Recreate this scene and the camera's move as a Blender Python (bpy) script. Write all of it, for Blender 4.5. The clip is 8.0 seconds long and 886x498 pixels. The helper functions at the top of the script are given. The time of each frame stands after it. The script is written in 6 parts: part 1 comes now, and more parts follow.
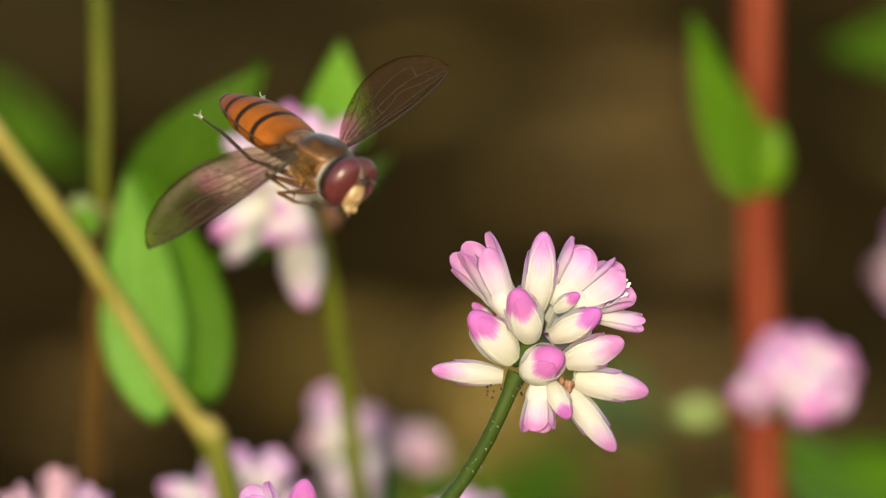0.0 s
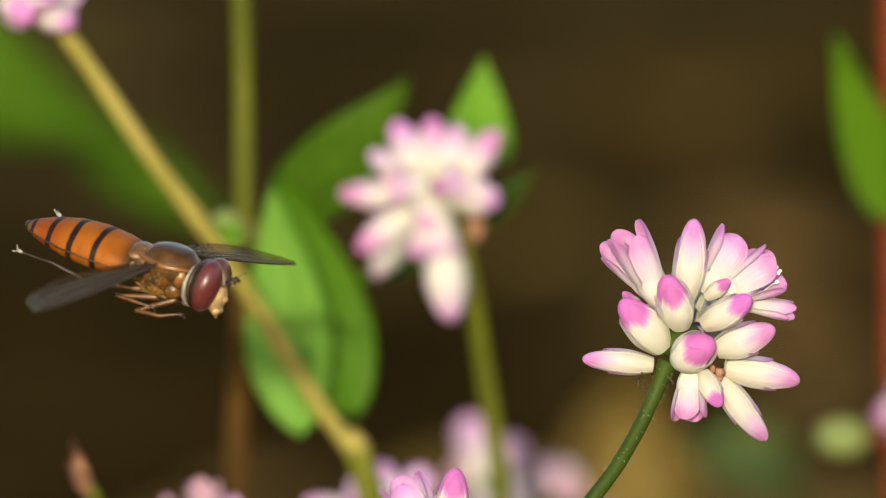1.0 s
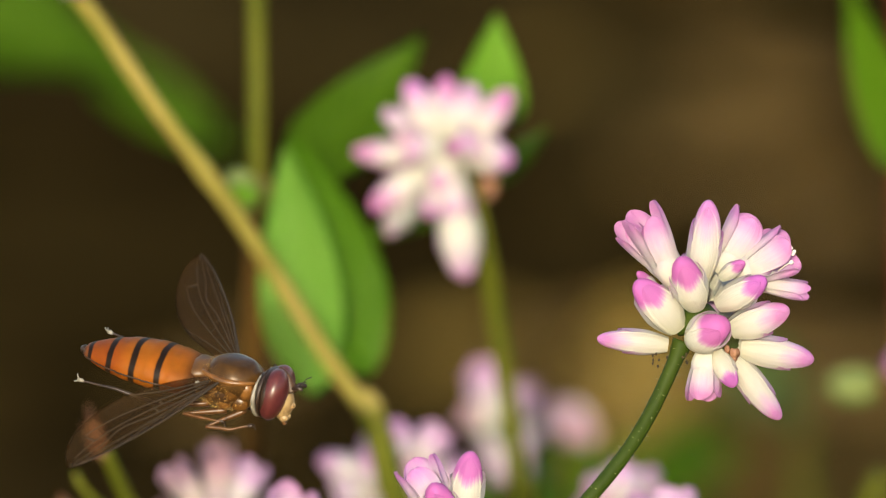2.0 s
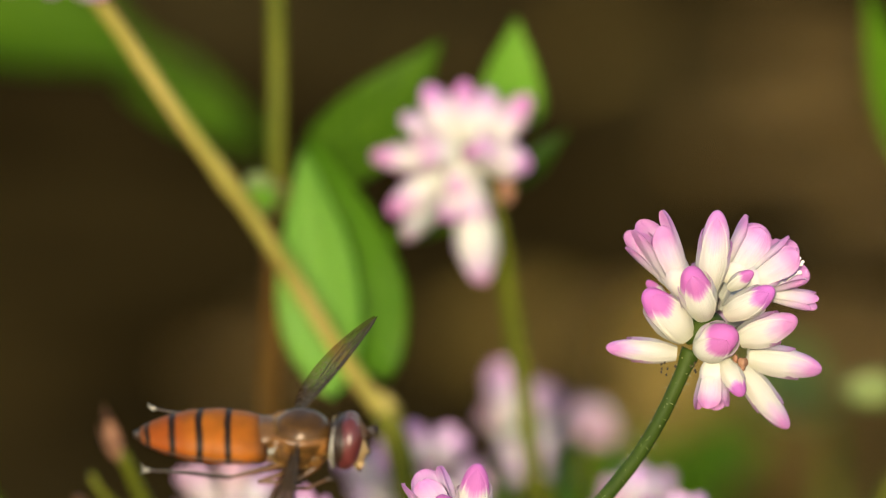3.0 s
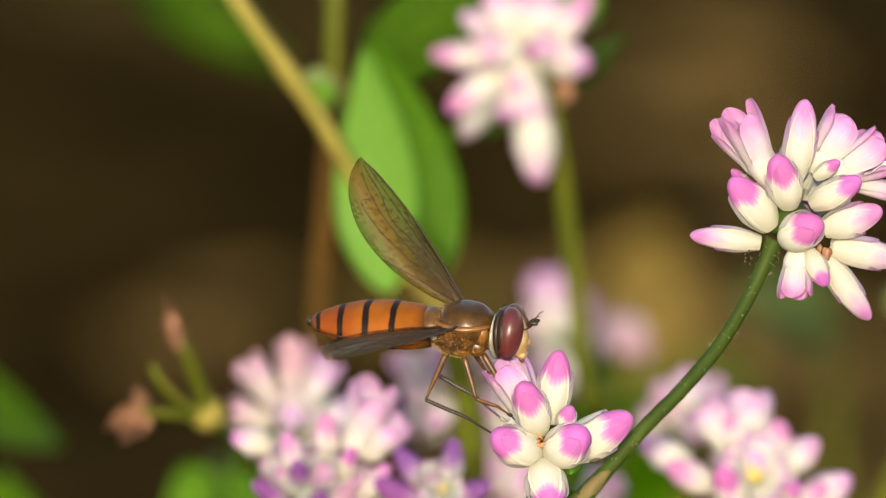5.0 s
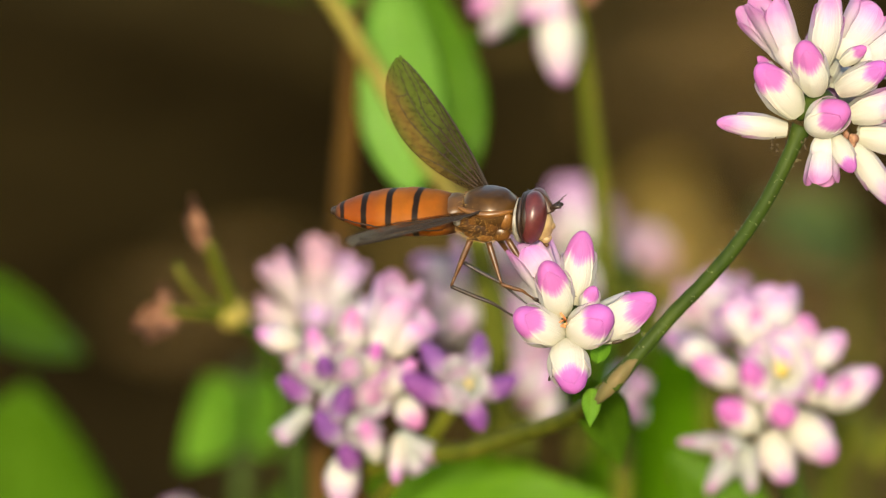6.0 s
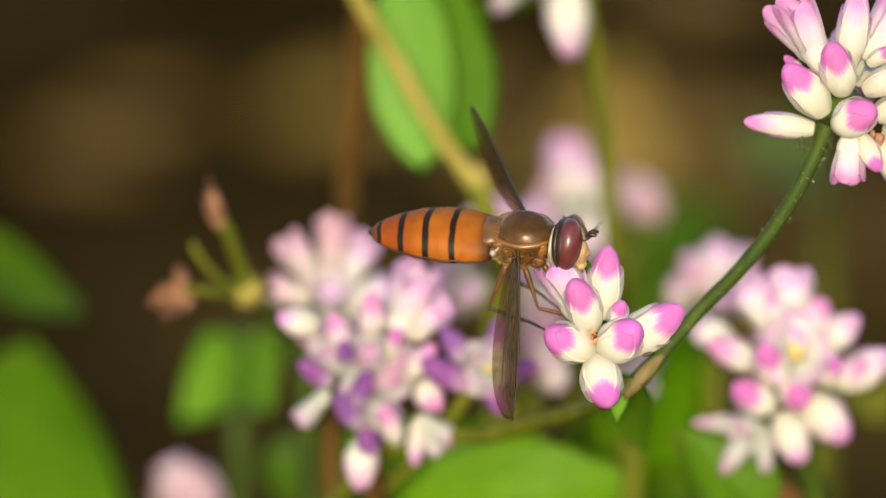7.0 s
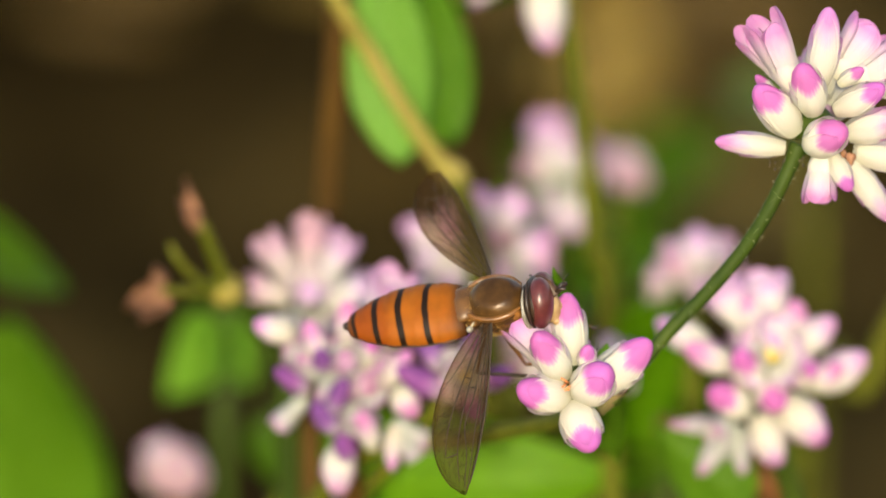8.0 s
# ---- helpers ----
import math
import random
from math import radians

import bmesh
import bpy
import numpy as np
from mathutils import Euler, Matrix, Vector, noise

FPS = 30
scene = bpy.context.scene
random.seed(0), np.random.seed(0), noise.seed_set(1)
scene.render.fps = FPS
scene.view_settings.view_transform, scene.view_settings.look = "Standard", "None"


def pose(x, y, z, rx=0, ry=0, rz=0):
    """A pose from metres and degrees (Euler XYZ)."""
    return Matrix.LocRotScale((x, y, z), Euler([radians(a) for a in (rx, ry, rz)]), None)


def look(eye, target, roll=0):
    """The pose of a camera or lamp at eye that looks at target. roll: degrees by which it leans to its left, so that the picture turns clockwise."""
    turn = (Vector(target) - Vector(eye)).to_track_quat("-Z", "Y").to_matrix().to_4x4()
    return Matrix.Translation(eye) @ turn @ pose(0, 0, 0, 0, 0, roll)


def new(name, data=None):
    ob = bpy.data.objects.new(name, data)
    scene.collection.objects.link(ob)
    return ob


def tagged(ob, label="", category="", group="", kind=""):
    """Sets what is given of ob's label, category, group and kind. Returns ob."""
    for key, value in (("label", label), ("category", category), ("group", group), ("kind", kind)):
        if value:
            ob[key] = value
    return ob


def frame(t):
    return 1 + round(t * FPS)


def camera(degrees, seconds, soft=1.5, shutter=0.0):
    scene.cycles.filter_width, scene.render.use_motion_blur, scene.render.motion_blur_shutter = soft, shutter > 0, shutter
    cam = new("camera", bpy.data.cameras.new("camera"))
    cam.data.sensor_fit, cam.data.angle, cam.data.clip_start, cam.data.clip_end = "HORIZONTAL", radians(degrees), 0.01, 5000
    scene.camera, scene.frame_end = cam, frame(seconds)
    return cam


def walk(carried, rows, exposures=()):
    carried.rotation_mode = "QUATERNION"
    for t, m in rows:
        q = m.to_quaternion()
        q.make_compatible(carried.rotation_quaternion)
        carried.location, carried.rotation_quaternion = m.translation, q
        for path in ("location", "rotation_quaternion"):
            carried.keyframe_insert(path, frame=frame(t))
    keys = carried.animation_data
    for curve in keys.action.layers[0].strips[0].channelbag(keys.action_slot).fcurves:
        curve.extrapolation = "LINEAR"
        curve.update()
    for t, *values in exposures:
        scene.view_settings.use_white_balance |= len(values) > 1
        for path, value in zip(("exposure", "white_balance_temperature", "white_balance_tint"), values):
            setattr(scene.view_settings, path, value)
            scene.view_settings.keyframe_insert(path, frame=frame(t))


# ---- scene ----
MM = 0.001


def eye_at(x, y, z, yaw, pitch, roll):
    """A camera pose from its place and its yaw, pitch and roll in degrees."""
    return pose(x, y, z, 90 + pitch, 0, yaw) @ pose(0, 0, 0, 0, 0, roll)


cam = camera(8.0, 8.0, soft=1.2)
cam.data.dof.use_dof = True
cam.data.dof.focus_distance = 0.2685
cam.data.dof.aperture_fstop = 37.0
walk(cam, [
    (0.0, eye_at(0.01211, -0.25928, 0.37579, -0.559, -14.324, -0.208)),
    (0.5, eye_at(0.01142, -0.25946, 0.37018, 0.042, -13.320, -0.386)),
    (1.0, eye_at(0.01032, -0.26058, 0.36770, 0.442, -12.670, -0.738)),
    (1.5, eye_at(0.00940, -0.25930, 0.37058, 0.410, -13.491, -0.643)),
    (1.7, eye_at(0.00912, -0.25948, 0.37273, 0.371, -14.027, -0.649)),
    (2.8, eye_at(0.01322, -0.25941, 0.37624, 1.210, -14.596, -1.018)),
    (3.0, eye_at(0.01213, -0.26070, 0.37662, 1.078, -14.608, -0.556)),
    (3.5, eye_at(0.00984, -0.26022, 0.37892, 1.248, -15.148, -0.389)),
    (4.0, eye_at(0.00653, -0.26130, 0.37943, 0.818, -15.368, 0.352)),
    (4.2, eye_at(0.00522, -0.26125, 0.37895, 0.567, -15.328, 0.508)),
    (5.3, eye_at(0.00152, -0.26194, 0.37011, -0.435, -14.524, 0.487)),
    (5.5, eye_at(0.00057, -0.26351, 0.36970, -0.564, -14.592, 0.320)),
    (6.0, eye_at(0.00217, -0.26238, 0.36767, -0.077, -14.744, 0.417)),
    (6.5, eye_at(-0.00073, -0.26275, 0.36809, -0.570, -14.964, 0.870)),
    (7.0, eye_at(-0.00473, -0.26186, 0.37657, -1.316, -16.597, 0.709)),
    (7.5, eye_at(-0.00536, -0.26018, 0.38547, -1.578, -18.330, 0.224)),
    (8.0, eye_at(-0.00246, -0.25972, 0.38565, -1.087, -18.366, 0.406)),
], exposures=[(0.0, 0.29, 7250, 9), (3.5, 0.31, 7250, 9), (5.5, 0.42, 7250, 9), (8.0, 0.42, 7250, 9)])

# ---- light: a low sun behind the camera and a clear sky ----
SUN_WAY = Vector((-0.06, -0.91, 0.30)).normalized()
world = bpy.data.worlds.new("sky")
scene.world = world
world.use_nodes = True
wn = world.node_tree.nodes
wl = world.node_tree.links
sky = wn.new("ShaderNodeTexSky")
sky.sky_type = "NISHITA"
sky.sun_disc = False
sky.sun_elevation = math.asin(SUN_WAY.z)
sky.sun_rotation = math.atan2(SUN_WAY.x, SUN_WAY.y)
wl.new(sky.outputs["Color"], wn["Background"].inputs["Color"])
wn["Background"].inputs["Strength"].default_value = 0.23
sun = new("sun", bpy.data.lights.new("sun", "SUN"))
sun.data.energy = 4.3
sun.data.angle = radians(2.0)
sun.data.color = (1.0, 0.91, 0.76)
sun.matrix_world = look(SUN_WAY * 5, (0, 0, 0))


# ---- materials ----
def material(name, rough=0.5):
    m = bpy.data.materials.new(name)
    m.use_nodes = True
    b = m.node_tree.nodes["Principled BSDF"]
    b.inputs["Roughness"].default_value = rough
    return m, m.node_tree.nodes, m.node_tree.links, b


def node(nodes, kind, **settings):
    n = nodes.new(kind)
    for key, value in settings.items():
        n.inputs[key.replace("_", " ")].default_value = value
    return n


def ramp(nodes, stops):
    r = nodes.new("ShaderNodeValToRGB")
    while len(r.color_ramp.elements) < len(stops):
        r.color_ramp.elements.new(0.5)
    for e, (at, c) in zip(r.color_ramp.elements, stops):
        e.position, e.color = at, (*c, 1)
    return r


def maths(nodes, links, op, a, b):
    n = nodes.new("ShaderNodeMath")
    n.operation = op
    for socket, v in zip(n.inputs, (a, b)):
        if isinstance(v, (int, float)):
            socket.default_value = v
        else:
            links.new(v, socket)
    return n.outputs[0]


def noise_of(nodes, links, scale, detail=3.0, space="Object"):
    tc = nodes.new("ShaderNodeTexCoord")
    n = node(nodes, "ShaderNodeTexNoise", Scale=scale, Detail=detail)
    links.new(tc.outputs[space], n.inputs["Vector"])
    return n.outputs["Fac"]


def bump(nodes, links, b, height, strength, distance):
    n = node(nodes, "ShaderNodeBump", Strength=strength, Distance=distance)
    links.new(height, n.inputs["Height"])
    links.new(n.outputs["Normal"], b.inputs["Normal"])


def see_through(m, b, color, share):
    """Mixes light that shines through a thin sheet into its shader."""
    nodes, links = m.node_tree.nodes, m.node_tree.links
    tr = nodes.new("ShaderNodeBsdfTranslucent")
    links.new(color, tr.inputs["Color"])
    mix = nodes.new("ShaderNodeMixShader")
    mix.inputs[0].default_value = share
    links.new(b.outputs[0], mix.inputs[1])
    links.new(tr.outputs[0], mix.inputs[2])
    links.new(mix.outputs[0], nodes["Material Output"].inputs["Surface"])


def petal_material(name, cream, white, pink, tip, start=0.60, share=0.25, span=0.26, blur=1.0, oval=0.0):
    m, n, l, b = material(name, 0.5)
    uv = n.new("ShaderNodeUVMap")
    sep = n.new("ShaderNodeSeparateXYZ")
    l.new(uv.outputs["UV"], sep.inputs[0])
    info = n.new("ShaderNodeObjectInfo")
    rnd = maths(n, l, "MULTIPLY", maths(n, l, "SUBTRACT", info.outputs["Random"], 0.5), 0.16 * blur)
    grain = maths(n, l, "MULTIPLY", maths(n, l, "SUBTRACT", noise_of(n, l, 2.2, 2), 0.5), 0.30 * blur)
    streak_tc = node(n, "ShaderNodeMapping")
    streak_tc.inputs["Scale"].default_value = (9, 0.8, 1)
    l.new(uv.outputs["UV"], streak_tc.inputs["Vector"])
    streak = node(n, "ShaderNodeTexNoise", Scale=3.0, Detail=2.0)
    l.new(streak_tc.outputs[0], streak.inputs["Vector"])
    fine = maths(n, l, "MULTIPLY", maths(n, l, "SUBTRACT", streak.outputs["Fac"], 0.5), 0.14)
    at = maths(n, l, "ADD", maths(n, l, "ADD", sep.outputs["Y"], rnd), maths(n, l, "ADD", grain, fine))
    # on the outer scales the colour fills a rounded patch towards the tip
    across = maths(n, l, "SUBTRACT", maths(n, l, "MULTIPLY", sep.outputs["X"], 2.0), 1.0)
    at = maths(n, l, "SUBTRACT", at, maths(n, l, "MULTIPLY", maths(n, l, "MULTIPLY", across, across), oval))
    c = ramp(n, [(0.0, cream), (start - 0.5 * span, white), (start + 0.3 * span, pink), (min(start + span, 1.0), tip)])
    l.new(at, c.inputs[0])
    hue = n.new("ShaderNodeHueSaturation")
    l.new(c.outputs[0], hue.inputs["Color"])
    l.new(maths(n, l, "ADD", 0.485, maths(n, l, "MULTIPLY", info.outputs["Random"], 0.045)), hue.inputs["Hue"])
    l.new(hue.outputs[0], b.inputs["Base Color"])
    bump(n, l, b, maths(n, l, "ADD", streak.outputs["Fac"], noise_of(n, l, 5, 3)), 0.45, 0.00006)
    b.inputs["Specular IOR Level"].default_value = 0.12
    b.inputs["Subsurface Weight"].default_value = 0.25
    b.inputs["Subsurface Radius"].default_value = (1.0, 0.85, 0.8)
    b.inputs["Subsurface Scale"].default_value = 0.0006
    see_through(m, b, hue.outputs[0], share)
    return m


PETAL = petal_material("petal_pink", (0.54, 0.52, 0.41), (0.585, 0.55, 0.52), (0.565, 0.40, 0.56), (0.52, 0.20, 0.49), 0.60, 0.15, 0.34, 0.9)
PETAL_PALE = petal_material("petal_pale", (0.55, 0.535, 0.43), (0.58, 0.55, 0.54), (0.56, 0.41, 0.56), (0.51, 0.27, 0.51), 0.68, 0.15)
PETAL_PURPLE = petal_material("petal_purple", (0.40, 0.38, 0.34), (0.40, 0.30, 0.42), (0.29, 0.13, 0.35), (0.20, 0.065, 0.26), 0.36, 0.2)
PETAL_WILTED = petal_material("petal_wilted", (0.38, 0.41, 0.34), (0.45, 0.46, 0.44), (0.47, 0.41, 0.47), (0.44, 0.22, 0.41), 0.74, 0.25)
CUP = petal_material("petal_cup", (0.54, 0.52, 0.40), (0.58, 0.555, 0.50), (0.58, 0.50, 0.55), (0.57, 0.40, 0.54), 0.84, 0.15, 0.26, 0.7)
PATCH = petal_material("petal_patch", (0.54, 0.52, 0.40), (0.575, 0.54, 0.49), (0.54, 0.265, 0.51), (0.475, 0.13, 0.44), 0.65, 0.15, 0.10, 0.5, 0.12)
PATCH_SOFT = petal_material("petal_patch_soft", (0.54, 0.52, 0.41), (0.575, 0.54, 0.51), (0.555, 0.37, 0.54), (0.52, 0.20, 0.47), 0.60, 0.15, 0.26, 0.9, 0.15)
PETAL_ROSE = petal_material("petal_rose", (0.52, 0.47, 0.40), (0.57, 0.50, 0.48), (0.56, 0.41, 0.46), (0.53, 0.31, 0.42), 0.58)


def leaf_material(name, dark, light, share=0.35):
    m, n, l, b = material(name, 0.38)
    uv = n.new("ShaderNodeUVMap")
    sep = n.new("ShaderNodeSeparateXYZ")
    l.new(uv.outputs["UV"], sep.inputs[0])
    side = maths(n, l, "ABSOLUTE", sep.outputs["X"], 0)
    # side veins run obliquely out from the midrib
    run = maths(n, l, "SUBTRACT", maths(n, l, "MULTIPLY", sep.outputs["Y"], 9.0), maths(n, l, "MULTIPLY", side, 2.2))
    vein = maths(n, l, "POWER", maths(n, l, "ABSOLUTE", maths(n, l, "SINE", maths(n, l, "MULTIPLY", run, math.pi), 0), 0), 0.35)
    rib = maths(n, l, "MINIMUM", maths(n, l, "MULTIPLY", side, 14.0), 1.0)
    relief = maths(n, l, "MULTIPLY", vein, rib)
    tint = maths(n, l, "ADD", maths(n, l, "MULTIPLY", noise_of(n, l, 240, 4), 0.75), maths(n, l, "MULTIPLY", maths(n, l, "SUBTRACT", 1.0, relief), 0.30))
    c = ramp(n, [(0.25, dark), (0.75, light)])
    l.new(tint, c.inputs[0])
    l.new(c.outputs[0], b.inputs["Base Color"])
    b.inputs["Specular IOR Level"].default_value = 0.12
    bump(n, l, b, relief, 0.22, 0.00012)
    see_through(m, b, c.outputs[0], share)
    return m


LEAF = leaf_material("leaf_fresh", (0.10, 0.23, 0.010), (0.18, 0.36, 0.028))
LEAF_BRIGHT = leaf_material("leaf_bright", (0.155, 0.35, 0.028), (0.255, 0.49, 0.058), 0.3)
LEAF_LIME = leaf_material("leaf_lime", (0.12, 0.29, 0.006), (0.20, 0.42, 0.014), 0.3)
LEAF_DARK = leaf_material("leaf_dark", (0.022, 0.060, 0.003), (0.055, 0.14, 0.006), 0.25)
LEAF_PALE = leaf_material("leaf_pale", (0.15, 0.21, 0.06), (0.25, 0.32, 0.11), 0.4)
OCHRE_LEAF = leaf_material("leaf_withered", (0.36, 0.24, 0.055), (0.55, 0.40, 0.12), 0.1)
# lit and shaded greens for the two halves of one folded leaf
LEAF_LIT_HALF = leaf_material("leaf_lit_half", (0.185, 0.40, 0.060), (0.275, 0.52, 0.105), 0.3)
LEAF_SHADED_HALF = leaf_material("leaf_shaded_half", (0.080, 0.205, 0.010), (0.145, 0.32, 0.024), 0.3)
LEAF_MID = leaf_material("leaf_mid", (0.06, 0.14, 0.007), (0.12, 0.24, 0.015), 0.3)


def stem_material(name, low, mid, high, scale=180):
    m, n, l, b = material(name, 0.6)
    b.inputs["Specular IOR Level"].default_value = 0.15
    c = ramp(n, [(0.25, low), (0.5, mid), (0.75, high)])
    tc = n.new("ShaderNodeTexCoord")
    mp = node(n, "ShaderNodeMapping")
    mp.inputs["Scale"].default_value = (4, 4, 0.6)
    l.new(tc.outputs["Object"], mp.inputs["Vector"])
    streak = node(n, "ShaderNodeTexNoise", Scale=scale, Detail=5.0)
    l.new(mp.outputs[0], streak.inputs["Vector"])
    l.new(streak.outputs["Fac"], c.inputs[0])
    l.new(c.outputs[0], b.inputs["Base Color"])
    b.inputs["Subsurface Weight"].default_value = 0.08
    b.inputs["Subsurface Radius"].default_value = (0.0006, 0.0008, 0.0002)
    bump(n, l, b, streak.outputs["Fac"], 0.4, 0.00006)
    return m


STEM_GREEN = stem_material("stem_green", (0.014, 0.030, 0.003), (0.028, 0.050, 0.005), (0.050, 0.078, 0.010))
STEM_OLIVE = stem_material("stem_olive", (0.042, 0.055, 0.004), (0.078, 0.090, 0.006), (0.12, 0.125, 0.014))
STEM_NODE = stem_material("stem_node", (0.07, 0.075, 0.022), (0.13, 0.105, 0.042), (0.20, 0.14, 0.07))
STEM_STRAW = stem_material("stem_straw", (0.13, 0.12, 0.020), (0.21, 0.18, 0.038), (0.27, 0.22, 0.062))
STEM_BROWN = stem_material("stem_brown", (0.035, 0.017, 0.003), (0.065, 0.033, 0.006), (0.10, 0.055, 0.012))
STEM_RUST = stem_material("stem_rust", (0.12, 0.045, 0.014), (0.19, 0.078, 0.026), (0.26, 0.115, 0.045))
STEM_RED = stem_material("stem_red", (0.085, 0.013, 0.005), (0.135, 0.023, 0.008), (0.175, 0.038, 0.015))
DRY = stem_material("dry_husk", (0.14, 0.062, 0.034), (0.25, 0.125, 0.075), (0.36, 0.21, 0.135), 600)


def plain(name, low, high, rough, scale, metal=0.0, relief=0.3, depth=0.00002):
    m, n, l, b = material(name, rough)
    f = noise_of(n, l, scale, 5)
    c = ramp(n, [(0.3, low), (0.7, high)])
    l.new(f, c.inputs[0])
    l.new(c.outputs[0], b.inputs["Base Color"])
    b.inputs["Metallic"].default_value = metal
    bump(n, l, b, f, relief, depth)
    return m


POLLEN = plain("stamen_yellow", (0.75, 0.50, 0.06), (0.85, 0.66, 0.14), 0.6, 3000)
STAMEN = plain("stamen_white", (0.75, 0.70, 0.62), (0.88, 0.84, 0.78), 0.5, 3000)
RUST = plain("bud_orange", (0.62, 0.20, 0.07), (0.76, 0.34, 0.15), 0.5, 1500)
HAIR = plain("hair_pale", (0.36, 0.36, 0.20), (0.52, 0.50, 0.33), 0.5, 2000)
SPECK = plain("speck_dark", (0.020, 0.012, 0.008), (0.07, 0.045, 0.02), 0.6, 3000)


# ---- mesh tools ----
def part(name, bm, mat, parent=None, label="", at=None):
    """Links a bmesh as one smooth mesh object, under parent where one is given."""
    me = bpy.data.meshes.new(name)
    for f in bm.faces:
        f.smooth = True
    bm.to_mesh(me)
    bm.free()
    for one in (mat if isinstance(mat, (list, tuple)) else [mat]):
        me.materials.append(one)
    ob = new(name, me)
    if parent is not None:
        ob.parent = parent
    if at is not None:
        ob.matrix_basis = at
    if label:
        tagged(ob, label)
    return ob


def smooth_line(points, steps=8):
    """A Catmull-Rom line through points."""
    p = [Vector(q) for q in points]
    p = [2 * p[0] - p[1]] + p + [2 * p[-1] - p[-2]]
    out = []
    for a, b, c, d in zip(p, p[1:], p[2:], p[3:]):
        for k in range(steps):
            t = k / steps
            out.append(0.5 * ((2 * b) + (c - a) * t + (2 * a - 5 * b + 4 * c - d) * t * t + (3 * b - a - 3 * c + d) * t ** 3))
    return out + [p[-2]]


def tube(bm, line, radius, sides=12, caps=True, mat=0):
    """A tube along a line; radius is a number or a function of 0 to 1."""
    rings, n = [], len(line)
    side = Vector((0.31, 0.77, 0.55))
    for i, q in enumerate(line):
        way = (line[min(i + 1, n - 1)] - line[max(i - 1, 0)]).normalized()
        side = (side - side.dot(way) * way).normalized()
        up = way.cross(side)
        r = radius(i / (n - 1)) if callable(radius) else radius
        rings.append([bm.verts.new(q + r * (math.cos(a) * side + math.sin(a) * up)) for a in (math.tau * k / sides for k in range(sides))])
    for a, b in zip(rings, rings[1:]):
        for k in range(sides):
            bm.faces.new((a[k], a[(k + 1) % sides], b[(k + 1) % sides], b[k])).material_index = mat
    if caps:
        bm.faces.new(rings[0][::-1]).material_index = mat
        bm.faces.new(rings[-1]).material_index = mat
    return bm


def lump(bm, at, size, turn=None, rough=0.0, seg=14, mat=0, seed=0):
    """A rounded, slightly uneven body of the given half sizes."""
    made = bmesh.ops.create_uvsphere(bm, u_segments=seg, v_segments=max(6, seg * 2 // 3), radius=1.0)["verts"]
    for v in made:
        k = 1 + rough * noise.noise(v.co * 2.3 + Vector((seed, 0, 0)))
        q = Vector((v.co.x * size[0], v.co.y * size[1], v.co.z * size[2])) * k
        v.co = Vector(at) + (turn @ q if turn is not None else q)
    if mat:
        for f in {f for v in made for f in v.link_faces}:
            f.material_index = mat
    return bm


def aim(at, way, hint=(0, -1, 0), size=(1, 1, 1)):
    """A matrix at a place whose z axis runs along way and whose x axis leans to hint."""
    z = Vector(way).normalized()
    x = Vector(hint) - Vector(hint).dot(z) * z
    if x.length < 1e-4:
        x = Vector((1, 0, 0)) - z.x * z
    x.normalize()
    y = z.cross(x)
    m = Matrix((x, y, z)).transposed().to_4x4()
    return Matrix.Translation(at) @ m @ Matrix.Diagonal((*size, 1))


def bud_profile(v):
    """The radius of a plump bud of width 1 at the share v of its length."""
    if v < 0.36:
        return 0.5 * (0.50 + 0.50 * math.sin(math.pi / 2 * v / 0.36))
    return 0.5 * max(0.0, 1 - ((v - 0.36) / 0.64) ** 2.4) ** 0.54


def funnel_profile(v):
    """The radius of an opening flower: narrow below, widest near its mouth."""
    return 0.5 * (0.40 + 0.60 * math.sin(math.pi / 2 * min(1.0, v / 0.8))) * (1 - 3.0 * max(0.0, v - 0.8) ** 2)


